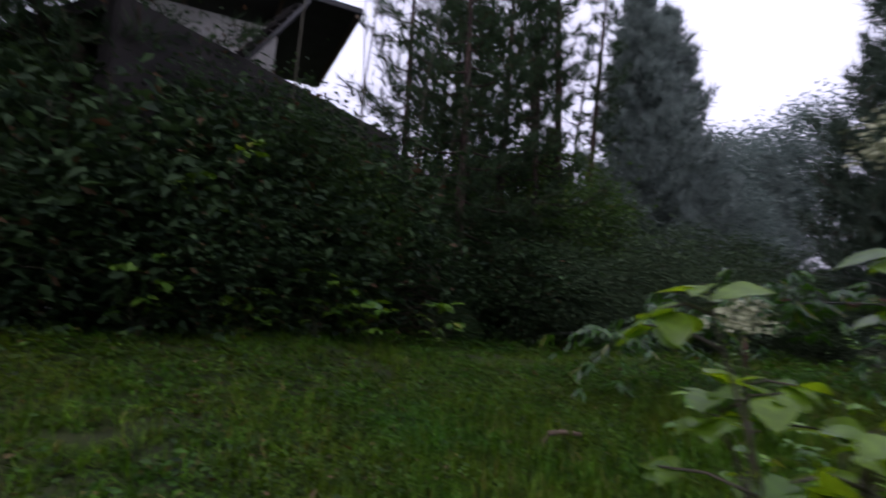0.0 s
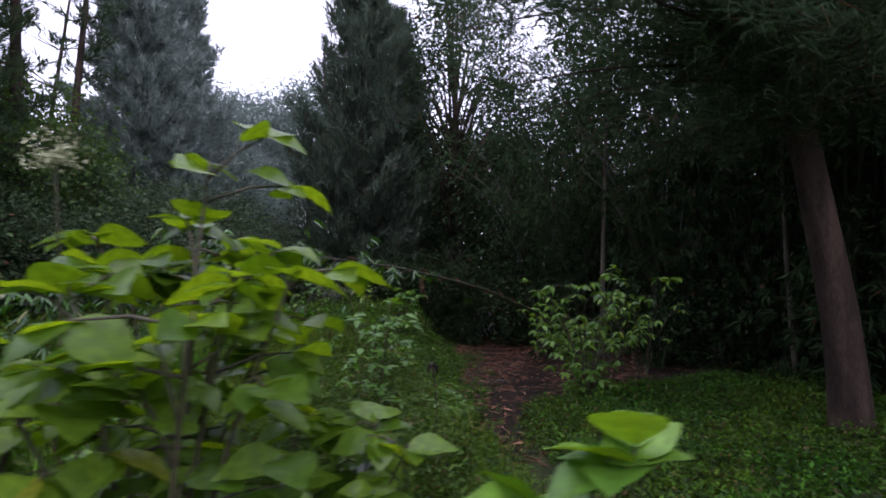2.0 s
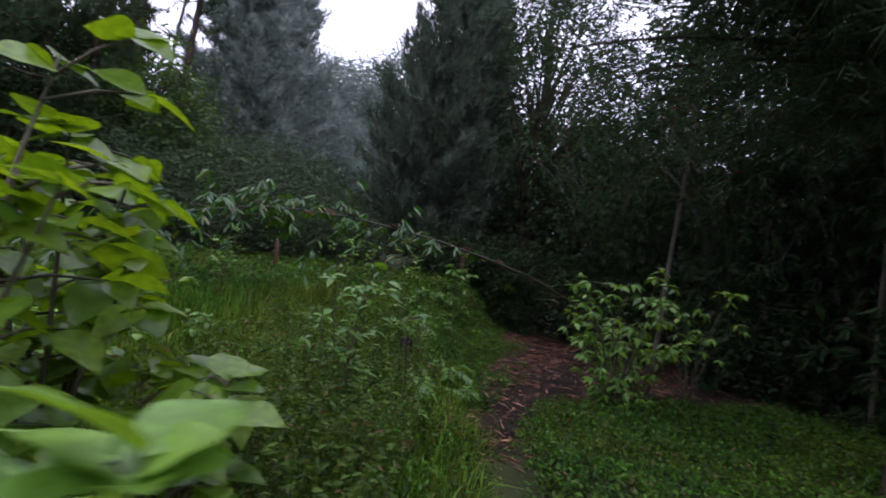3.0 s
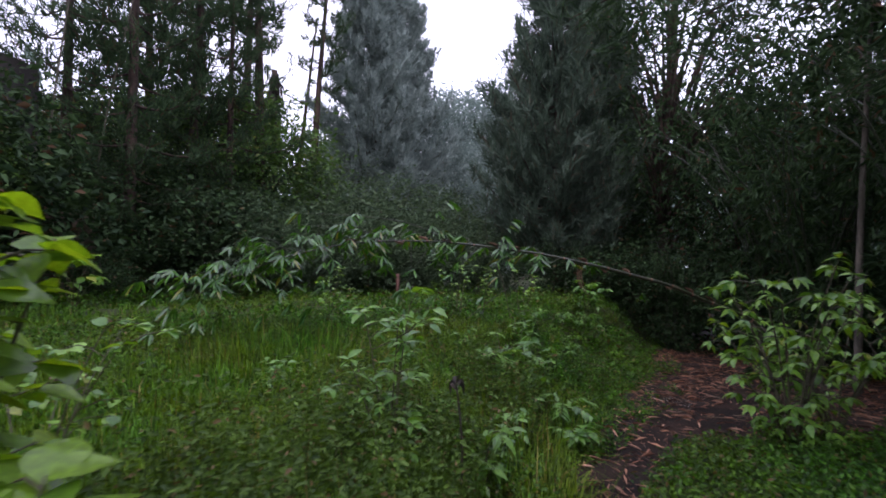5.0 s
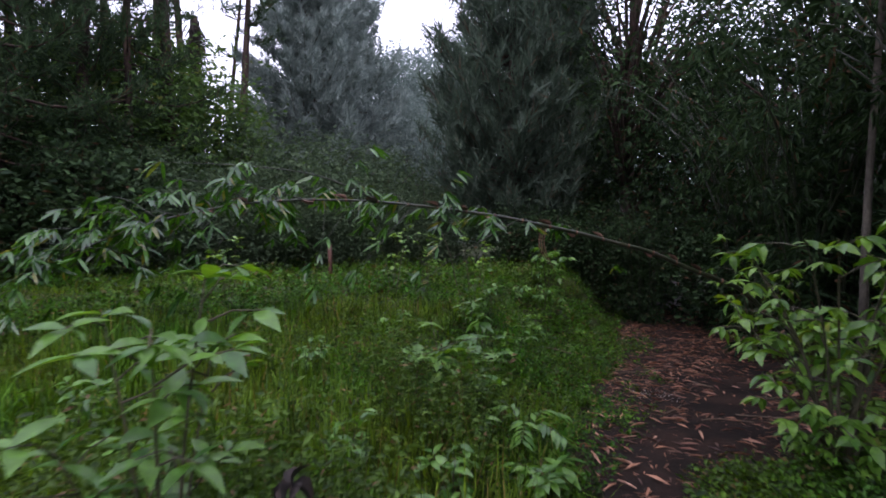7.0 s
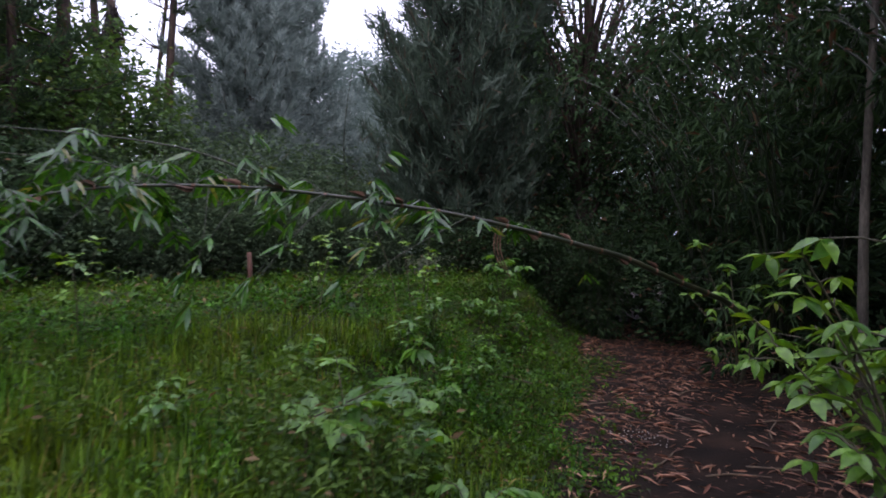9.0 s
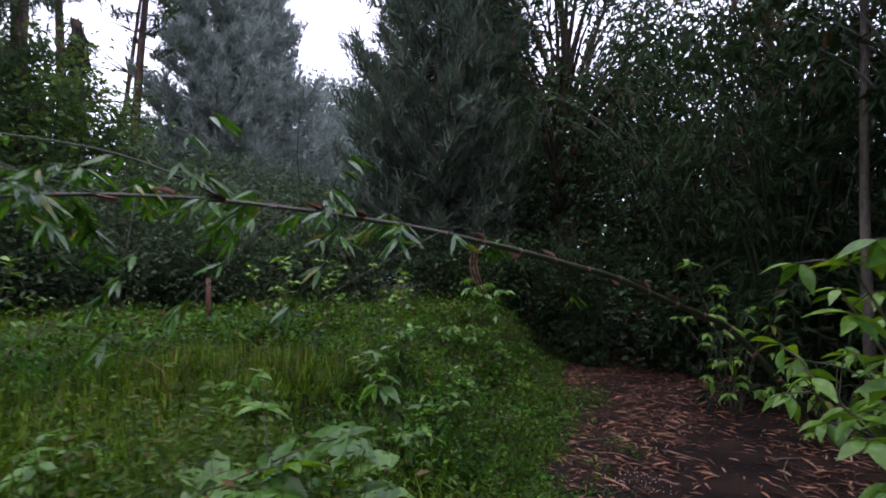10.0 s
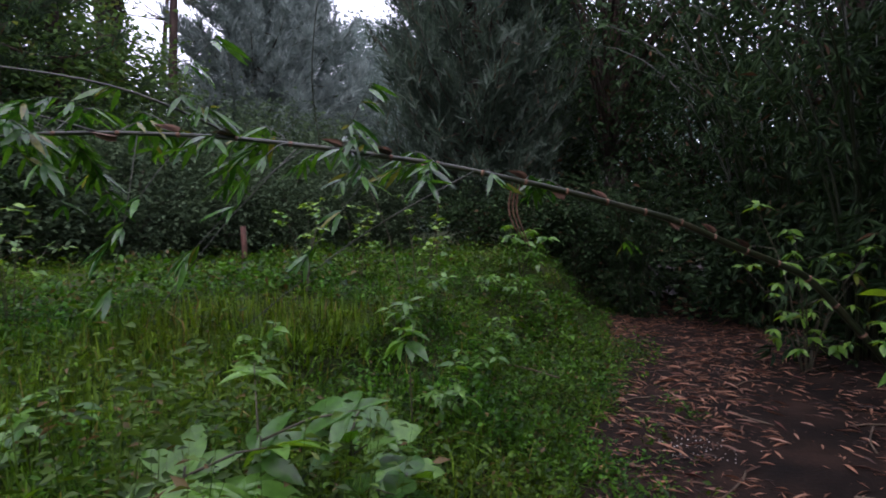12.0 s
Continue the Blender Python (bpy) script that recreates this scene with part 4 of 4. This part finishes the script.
shrub("path_shrub", 7.0, 4.9, "green shrub with drooping oblong leaves beside the path", "shrub", oblong, 8, 1.2, 0.65, 5, 0.5, stem_r=0.01, low=0.05, whorl=5, seed=82, twig=0.3, uneven=0.5, group="path shrubs")
shrub("path_shrub", 9.0, 8.3, "darker green shrub leaning over the leaf litter", "shrub", oblong, 9, 1.9, 0.8, 5, 0.5, stem_r=0.01, low=0.15, whorl=5, seed=83, twig=0.3, group="path shrubs")
shrub("path_shrub", 8.6, 6.9, "green leafy shrub at the path's edge", "shrub", oblong, 6, 0.9, 0.45, 4, 0.5, stem_r=0.009, low=0.15, whorl=5, seed=84, twig=0.22, group="path shrubs")
shrub("path_shrub", 7.9, 5.0, "dark shrub with shiny pale-lit leaves in the thicket", "shrub", oblong, 7, 2.0, 0.6, 4, 0.6, stem_r=0.01, low=0.4, whorl=5, seed=85, twig=0.3, group="path shrubs")
shrub("slender_shrub", 6.85, 10.8, "slender leafy shrub at the field's corner", "shrub", young, 6, 1.3, 0.28, 7, 0.35, stem_r=0.008, low=0.1, whorl=5, seed=86, twig=0.15)
shrub("sapling", 4.12, 5.76, "young sapling with light green pointed leaves in the weeds", "sapling", big_leaf, 1, 0.62, 0.02, 8, 0.15, stem_r=0.009, low=0.3, whorl=2, seed=91, twig=0.16, group="saplings", uneven=0.02)
shrub("sapling", 4.3, 5.95, "young sapling with light green pointed leaves in the weeds", "sapling", big_leaf, 2, 0.42, 0.1, 4, 0.15, stem_r=0.007, low=0.4, whorl=2, seed=98, twig=0.14, group="saplings", uneven=0.1)
shrub("lobed_sapling", 3.84, 5.48, "young plant with large lobed green leaves", "sapling", lobed, 1, 0.58, 0.03, 6, 0.1, stem_r=0.009, low=0.45, whorl=1, seed=92, twig=0.26, group="saplings", uneven=0.02)
shrub("lobed_sapling", 3.66, 5.32, "young plant with large lobed green leaves", "sapling", lobed, 1, 0.5, 0.05, 5, 0.1, stem_r=0.009, low=0.5, whorl=1, seed=93, twig=0.24, group="saplings", uneven=0.02)
shrub("sapling", 2.72, 3.35, "upright young plant with light green leaves", "sapling", low_leaf, 5, 1.45, 0.24, 10, 0.1, stem_r=0.007, low=0.3, whorl=4, seed=94, twig=0.2, group="saplings")
shrub("sapling", 3.28, 3.5, "low plant with pale green leaves near the path", "sapling", young, 3, 0.55, 0.16, 3, 0.3, stem_r=0.006, low=0.4, whorl=4, seed=95, twig=0.12, group="saplings")
shrub("sapling", 4.5, 6.75, "thin sapling with a star of drooping leaves", "sapling", young, 1, 0.75, 0.05, 2, 0.5, stem_r=0.006, low=0.6, whorl=6, seed=96, twig=0.1, group="saplings")
shrub("sapling", 4.35, 4.75, "fern-like low plant with light green leaflets", "sapling", young, 3, 0.3, 0.2, 3, 0.2, stem_r=0.005, low=0.4, whorl=5, seed=97, twig=0.1, group="saplings")
for i, (px, py) in enumerate([(4.3, 6.35), (4.75, 6.9), (5.1, 7.4), (5.6, 8.3), (5.9, 9.0), (6.4, 9.9), (4.05, 5.25), (3.75, 4.5), (3.5, 3.95), (5.0, 8.2), (4.6, 7.7), (6.9, 10.6), (6.0, 9.9), (3.2, 4.7), (2.3, 4.3), (1.7, 5.2), (2.9, 6.3), (3.7, 7.1)]):
    shrub("bank_plant", px, py, "low leafy plant with light green leaves on the bank", "plant", low_leaf, 4, 0.42, 0.16, 3, 0.3, stem_r=0.004, low=0.35, whorl=4, seed=130 + i, twig=0.1, group="bank plants")
for i, (px, py) in enumerate([(3.9, 9.6), (4.5, 10.2), (1.8, 8.4), (5.2, 9.6)]):
    shrub("field_weed", px, py, "thin upright weed with small leaves in the field", "weed", small, 4, 1.15, 0.3, 7, 0.2, stem_r=0.005, low=0.3, whorl=3, seed=100 + i, twig=0.14, group="field weeds")
shrub("young_tree", -5.4, 6.7, "young tree with pale-lit broad leaves before the dark bushes", "tree", edge_leaf, 4, 3.0, 0.7, 5, 0.3, stem_r=0.022, low=0.62, whorl=5, seed=171, twig=0.4, stem_mat=PALE_BARK)
for i, (px, py, hh) in enumerate([(-5.5, 5.6, 1.25), (-4.9, 6.8, 0.9), (-3.7, 8.6, 0.9), (-2.9, 10.2, 1.0), (-4.3, 7.9, 1.3)]):
    shrub("edge_shrub", px, py, "leafy green shrub at the foot of the dark trees", "shrub", edge_leaf, 5, hh, 0.5, 3, 0.35, stem_r=0.009, low=0.2, whorl=4, seed=180 + i, twig=0.28, group="edge shrubs")
fern = thing("pinnate_plant", 4.47, 5.38, g(4.47, 5.38), "low plant with arching fronds of paired leaflets", "plant")
rng = np.random.default_rng(190)
for a, hh, reach in ((0.3, 0.3, 0.34), (2.4, 0.34, 0.3), (4.3, 0.3, 0.36), (5.4, 0.26, 0.3)):
    o = np.array([math.cos(a), math.sin(a), 0])
    line = curve_points([(0, 0, -0.03), o * reach * 0.35 + np.array([0, 0, hh]), o * reach + np.array([0, 0, hh * 0.85])], 14)
    frond = part("frond", shade_smooth(raw_mesh("frond_stem", *tube(line, np.linspace(0.004, 0.0015, 14), 5), STEM)), fern)
    for k in range(5, 14):
        along = (line[k] - line[k - 1]) / np.linalg.norm(line[k] - line[k - 1])
        for sgn in (-1, 1):
            d = along * 0.5 + np.cross(along, (0, 0, 1.0)) * sgn + np.array([0, 0, -0.2 + rng.normal(0, 0.1)])
            part("leaflet", low_leaf[k % 3], frond, m=Matrix.LocRotScale(Vector(line[k]), Vector(d).to_track_quat("X", "Z"), None))
for px, py, hh, lx in [(4.95, 9.7, 1.35, -0.45), (5.15, 9.9, 1.1, -0.15), (5.45, 10.2, 1.2, 0.05), (3.9, 9.2, 0.9, 0.2)]:
    t = thing("bare_shoot", px, py, g(px, py), "thin bare shoot with a few leaves at its tip", "shoot", "bare shoots")
    line = curve_points([(0, 0, -0.05), (lx * 0.4, 0, hh * 0.55), (lx, 0.05, hh)], 10)
    part("stem", shade_smooth(raw_mesh("shoot_stem", *tube(line, np.linspace(0.009, 0.004, 10), 5), STEM)), t)
    for k in range(7):
        d = unit(1, -0.4, 0.3)[0]
        part("leaf", low_leaf[k % 3], t, m=Matrix.LocRotScale(Vector(line[9 - k % 4]), Vector(d).to_track_quat("X", "Z"), None))
stalk = thing("dead_stalk", 3.1, 3.1, g(3.1, 3.1), "dry blackened stalk with a curled dead leaf", "dead plant")
part("stem", shade_smooth(raw_mesh("dead_stem", *tube(curve_points([(0, 0, -0.05), (0.02, 0, 0.5), (-0.02, 0, 0.9)], 8), 0.006, 6), DEAD_LEAF)), stalk)
for rx, ry, rz, s in ((20, 20, 0, 0.075), (-30, -50, 80, 0.06), (0, 30, 160, 0.065), (60, 10, 230, 0.06), (-50, -20, 300, 0.05)):
    part("leaf", shade_smooth(raw_mesh("curled_leaf", leaf_shape([0.02, 0.2, 0.26, 0.18, 0.0], 0.9, 0.9)[0] * s, OBLONG[1][:16], DEAD_LEAF)), stalk, m=pose(-0.02, 0, 0.9, rx, ry, rz))
for px, py, hh, sd in [(0.62, 2.35, 1.3, 1), (0.9, 2.0, 1.75, 2)]:
    rng = np.random.default_rng(sd)
    t = thing("seeding_weed", px, py, g(px, py), "tall weed with a pale branched seed head", "weed", "seeding weeds")
    part("stem", shade_smooth(raw_mesh("weed_stem", *tube(curve_points([(0, 0, -0.05), (0.03, 0, hh * 0.6), (0, 0, hh)], 8), np.linspace(0.007, 0.003, 8), 6), STEM)), t)
    n = 260
    pv = np.array([0, 0, hh]) + unit(n, -0.2, 1) * rng.uniform(0.02, 0.12, (n, 1)) * np.array([1, 1, 1.1])
    v, f = strew(*DIAMOND, pv, frames(unit(n), unit(n)), np.full(n, 0.016))
    tagged(part("seed_head", raw_mesh("seed_head", v, f, FLOWER), t, "pale seed head"), kind="stuff")

# ---- grass, herbs and leaf litter ----
rng = np.random.default_rng(111)


def field_points(n, x0, x1, y0, y1, keep):
    x, y = rng.uniform(x0, x1, n), rng.uniform(y0, y1, n)
    d, side = track_side(x, y)
    ok = keep(x, y, d, side)
    return x[ok], y[ok], d[ok], side[ok]


def patchy(x, y, s=1.0):
    return 0.5 + 0.25 * (np.sin(x * 2.1 * s + 1.3) * np.sin(y * 1.7 * s) + np.sin(x * 0.8 * s - y * 1.1 * s + 2))


def grass_patch(name, n, x0, x1, y0, y1, keep, lo, hi, label, per=14):
    """Grass in tufts whose blades lean out from the middle."""
    x, y, d, side = field_points(n // per, x0, x1, y0, y1, keep)
    tall = np.repeat(rng.uniform(0.45, 1.1, len(x)) * (0.5 + 1.0 * patchy(x, y)), per)
    x, y = np.repeat(x, per), np.repeat(y, per)
    out = np.stack([rng.normal(0, 1, len(x)), rng.normal(0, 1, len(x))], 1)
    x, y = x + out[:, 0] * 0.045, y + out[:, 1] * 0.045
    h = rng.uniform(lo, hi, len(x)) * tall
    way = np.stack([out[:, 0] * 0.6, out[:, 1] * 0.6, rng.uniform(0.1, 0.6, len(x))], 1)
    up = np.stack([out[:, 0], out[:, 1], np.full(len(x), 0.6)], 1)
    v, f = strew(*BLADE, np.stack([x, y, gz(x, y) - 0.01], 1), frames(way, up), np.stack([h, rng.uniform(0.01, 0.021, len(x)), h * 2.2], 1))
    return tagged(new(name, raw_mesh(name, v, f, GRASS)), label, "grass", kind="stuff")


def herb_patch(name, n, x0, x1, y0, y1, keep, lo, hi, size, mat, label, aspect=0.5, per=16):
    """Low leafy herbs in small domes."""
    x, y, d, side = field_points(n // per, x0, x1, y0, y1, keep)
    r = rng.uniform(0.05, 0.2, len(x)) * (0.6 + 0.8 * patchy(x, y, 1.6))
    top = (lo + (hi - lo) * 1.7 * rng.uniform(0.05, 1, len(x)) ** 2.2) * (0.45 + 1.1 * patchy(x, y, 1.6))
    o = unit(len(x) * per, 0.0, 1)
    p = np.stack([np.repeat(x, per), np.repeat(y, per), np.repeat(gz(x, y), per)], 1)
    p = p + o * np.stack([np.repeat(r, per), np.repeat(r, per), np.repeat(top, per)], 1) * rng.uniform(0.55, 1, (len(o), 1))
    way = o * np.array([1, 1, 0.2]) + rng.normal(0, 0.4, o.shape)
    s = np.repeat(rng.uniform(0.65, 1.35, len(x)), per) * rng.uniform(0.7, 1.2, len(o)) * size
    v, f = strew(*DIAMOND, p, frames(way, np.array([0, 0, 1.0]) + rng.normal(0, 0.55, o.shape)), np.stack([s, s * aspect, s], 1))
    return tagged(new(name, raw_mesh(name, v, f, mat)), label, "herbs", kind="stuff")


on_field = lambda x, y, d, side: (side > 0) & (d > -0.05 + 0.12 * np.sin(x * 5 + y * 3))
in_herbs = lambda x, y, d, side: on_field(x, y, d, side) & ((patchy(x, y, 0.8) > rng.uniform(0.15, 0.75, len(x))) | (d < 0.8))
grass_patch("field_grass", 110000, -1.5, 7.0, 1.6, 8.5, on_field, 0.14, 0.34, "long green grass of the clearing")
grass_patch("path_side_grass", 22000, 0.6, 4.8, 2.4, 6.8, on_field, 0.25, 0.5, "tall arching green grass between field and path", per=18)
grass_patch("far_field_grass", 45000, -5.5, 8.5, 7.5, 16.5, on_field, 0.08, 0.2, "long green grass at the far side of the clearing")
grass_patch("left_field_grass", 42000, -8.5, -0.5, 0.8, 9.5, on_field, 0.12, 0.28, "long green grass on the open side of the clearing")
herb_patch("field_herbs", 230000, -2.0, 7.2, 1.2, 9.0, in_herbs, 0.04, 0.3, 0.04, HERB, "low broad-leaved herbs in the clearing")
herb_patch("left_field_herbs", 70000, -8.5, 0.5, 0.8, 10.0, in_herbs, 0.05, 0.26, 0.06, HERB, "low broad-leaved herbs on the open side")
herb_patch("far_field_herbs", 70000, -5.0, 8.0, 8.5, 16.0, in_herbs, 0.05, 0.28, 0.08, HERB, "low broad-leaved herbs at the far side of the clearing")
herb_patch("bank_herbs", 150000, 2.8, 8.5, 2.6, 12.5, lambda x, y, d, side: (side > 0) & (d > rng.uniform(-0.75, 0.15, len(x)) * (patchy(x, y, 3.0) > 0.42) + 0.22 * np.sin(x * 3.1 + y * 1.9)) & (d < 1.5), 0.03, 0.2, 0.042, HERB, "bright low herbs along the path's bank")
herb_patch("slope_herbs", 40000, 5.5, 10.0, 8.0, 17.0, lambda x, y, d, side: (side > 0) & (d > 0.0) & (d < 2.2), 0.05, 0.2, 0.055, HERB, "low herbs on the slope down to the path")
herb_patch("weed_clumps", 45000, -1.0, 6.5, 3.6, 11.0, lambda x, y, d, side: on_field(x, y, d, side) & (patchy(x + 1.7, y - 0.6, 1.5) > 0.72), 0.12, 0.42, 0.034, WEED, "darker weed clumps standing above the grass", 0.35)
lawn_keep = lambda x, y, d, side: (side < 0) & (d > 0.05) & (y < 4.9 - 0.08 * (x - 5)) & (y > 1.2) & (x < 9.0)
herb_patch("low_green_patch", 110000, 3.0, 9.0, 1.0, 5.2, lawn_keep, 0.04, 0.17, 0.042, HERB, "dense low green groundcover beside the path")
herb_patch("near_ground_herbs", 42000, -8.0, 9.0, -4.5, 1.9, lambda x, y, d, side: d > 0.0, 0.02, 0.09, 0.06, HERB, "short green herbs about the start of the path")
# tall thin weeds by the path
x, y, d, side = field_points(7500, 1.6, 4.4, 1.7, 6.0, lambda x, y, d, side: (side > 0) & (d > 0.32) & (d < 2.2) & (patchy(x, y, 1.2) > 0.4))
h = rng.uniform(0.25, 0.85, len(x))
way = np.stack([rng.normal(0, 0.22, len(x)), rng.normal(0, 0.22, len(x)), np.ones(len(x))], 1)
base = np.stack([x, y, gz(x, y)], 1)
v1, f1 = strew(*BLADE, base, frames(way, unit(len(x), 0, 1)), np.stack([h, np.full(len(x), 0.006), h * 0.3], 1))
k = 11
u = rng.uniform(0.3, 1, (len(x) * k, 1))
p = np.repeat(base, k, 0) + np.repeat(way / np.linalg.norm(way, axis=1, keepdims=True) * h[:, None], k, 0) * u
s = rng.uniform(0.025, 0.055, len(p))
v2, f2 = strew(*DIAMOND, p, frames(unit(len(p), -0.3, 0.6), unit(len(p), 0.3, 1)), np.stack([s, s * 0.4, s], 1))
v, f = join([(v1, f1), (v2, f2)])
tagged(new("tall_weeds", raw_mesh("tall_weeds", v, f, WEED)), "tall thin brownish weeds between field and path", "weeds", kind="stuff")
# litter on the path and under the bamboo
x, y, d, side = field_points(46000, 3.4, 12.5, 3.0, 15.0, lambda x, y, d, side: ((d < 0.1) | ((side < 0) & (y > 5.0))) & (patchy(x, y, 2.2) > rng.uniform(0.05, 0.95, len(x)) - 0.03 * (y - 6)))
s = 0.03 + 0.16 * rng.uniform(0, 1, len(x)) ** 2
way = unit(len(x), -0.1, 0.12)
v, f = strew(*DIAMOND, np.stack([x, y, gz(x, y) + rng.uniform(0.004, 0.025, len(x))], 1), frames(way, unit(len(x), 0.85, 1)), np.stack([s, s * rng.uniform(0.06, 0.16, len(x)), s * 0.5], 1))
tagged(new("leaf_litter", raw_mesh("leaf_litter", v, f, LITTER)), "dry reddish bamboo leaf litter on dark damp soil", "leaf litter", kind="stuff")
chips = [shade_smooth(raw_mesh("dry_sheath_piece", leaf_shape([0.03, 0.1, 0.12, 0.1, 0.0], dr, 0.35)[0] * np.array([l, l * w, l]), leaf_shape([0.03, 0.1, 0.12, 0.1, 0.0])[1], LITTER_PIECE)) for l, w, dr in ((0.09, 0.8, 0.01), (0.14, 0.55, -0.01), (0.2, 0.42, 0.01))]
x, y, d, side = field_points(1500, 4.2, 9.5, 4.2, 10.0, lambda x, y, d, side: (d < 0.05) | ((side < 0) & (y > 5.2) & (d < 0.7)))
for i in range(min(110, len(x))):
    ob = new("dry_sheath", chips[i % 3])
    ob.matrix_basis = pose(x[i], y[i], g(x[i], y[i]) + 0.018, rng.normal(0, 12), rng.normal(0, 5), rng.uniform(0, 360))
    tagged(ob, "dry curled bamboo sheath lying on the path", "dry leaf", "fallen sheaths")
for i in range(14):
    px, py = rng.uniform(5.5, 9), rng.uniform(5.6, 9)
    t = new("fallen_twig", shade_smooth(raw_mesh("fallen_twig", *tube(curve_points([(0, 0, 0.012), (0.2, 0.03, 0.02), (rng.uniform(0.35, 0.7), 0, 0.012)], 6), 0.006, 5), TWIG)))
    t.matrix_basis = pose(px, py, g(px, py), 0, 0, rng.uniform(0, 360))
    tagged(t, "thin dry twig lying on the path", "twig", "fallen twigs")
# pale grit strewn on one small spot of the path
n = 70
x, y = rng.normal(6.45, 0.16, n), rng.normal(6.85, 0.12, n)
s = rng.uniform(0.003, 0.007, n)
PEBBLE = np.array([(1, 0, 0), (-1, 0, 0), (0, 1, 0), (0, -1, 0), (0, 0, 0.7), (0, 0, -0.7)]), np.array([(0, 2, 4), (2, 1, 4), (1, 3, 4), (3, 0, 4), (2, 0, 5), (1, 2, 5), (3, 1, 5), (0, 3, 5)])
v, f = strew(*PEBBLE, np.stack([x, y, gz(x, y) + 0.006], 1), frames(unit(n), unit(n)), s)
tagged(new("grit", raw_mesh("grit", v, f, PLASTER)), "small pale grit scattered on the path", "pebbles", kind="stuff")
log = thing("broken_branch", -0.34, 5.23, g(-0.34, 5.23) + 0.14, "short broken dry branch lying in the weeds", "branch")
part("wood", shade_smooth(raw_mesh("broken_wood", *tube(curve_points([(0, 0, -0.4), (0.05, 0, 0.02), (0.35, 0.05, 0.06)], 8), np.linspace(0.03, 0.022, 8), 8), TWIG)), log)
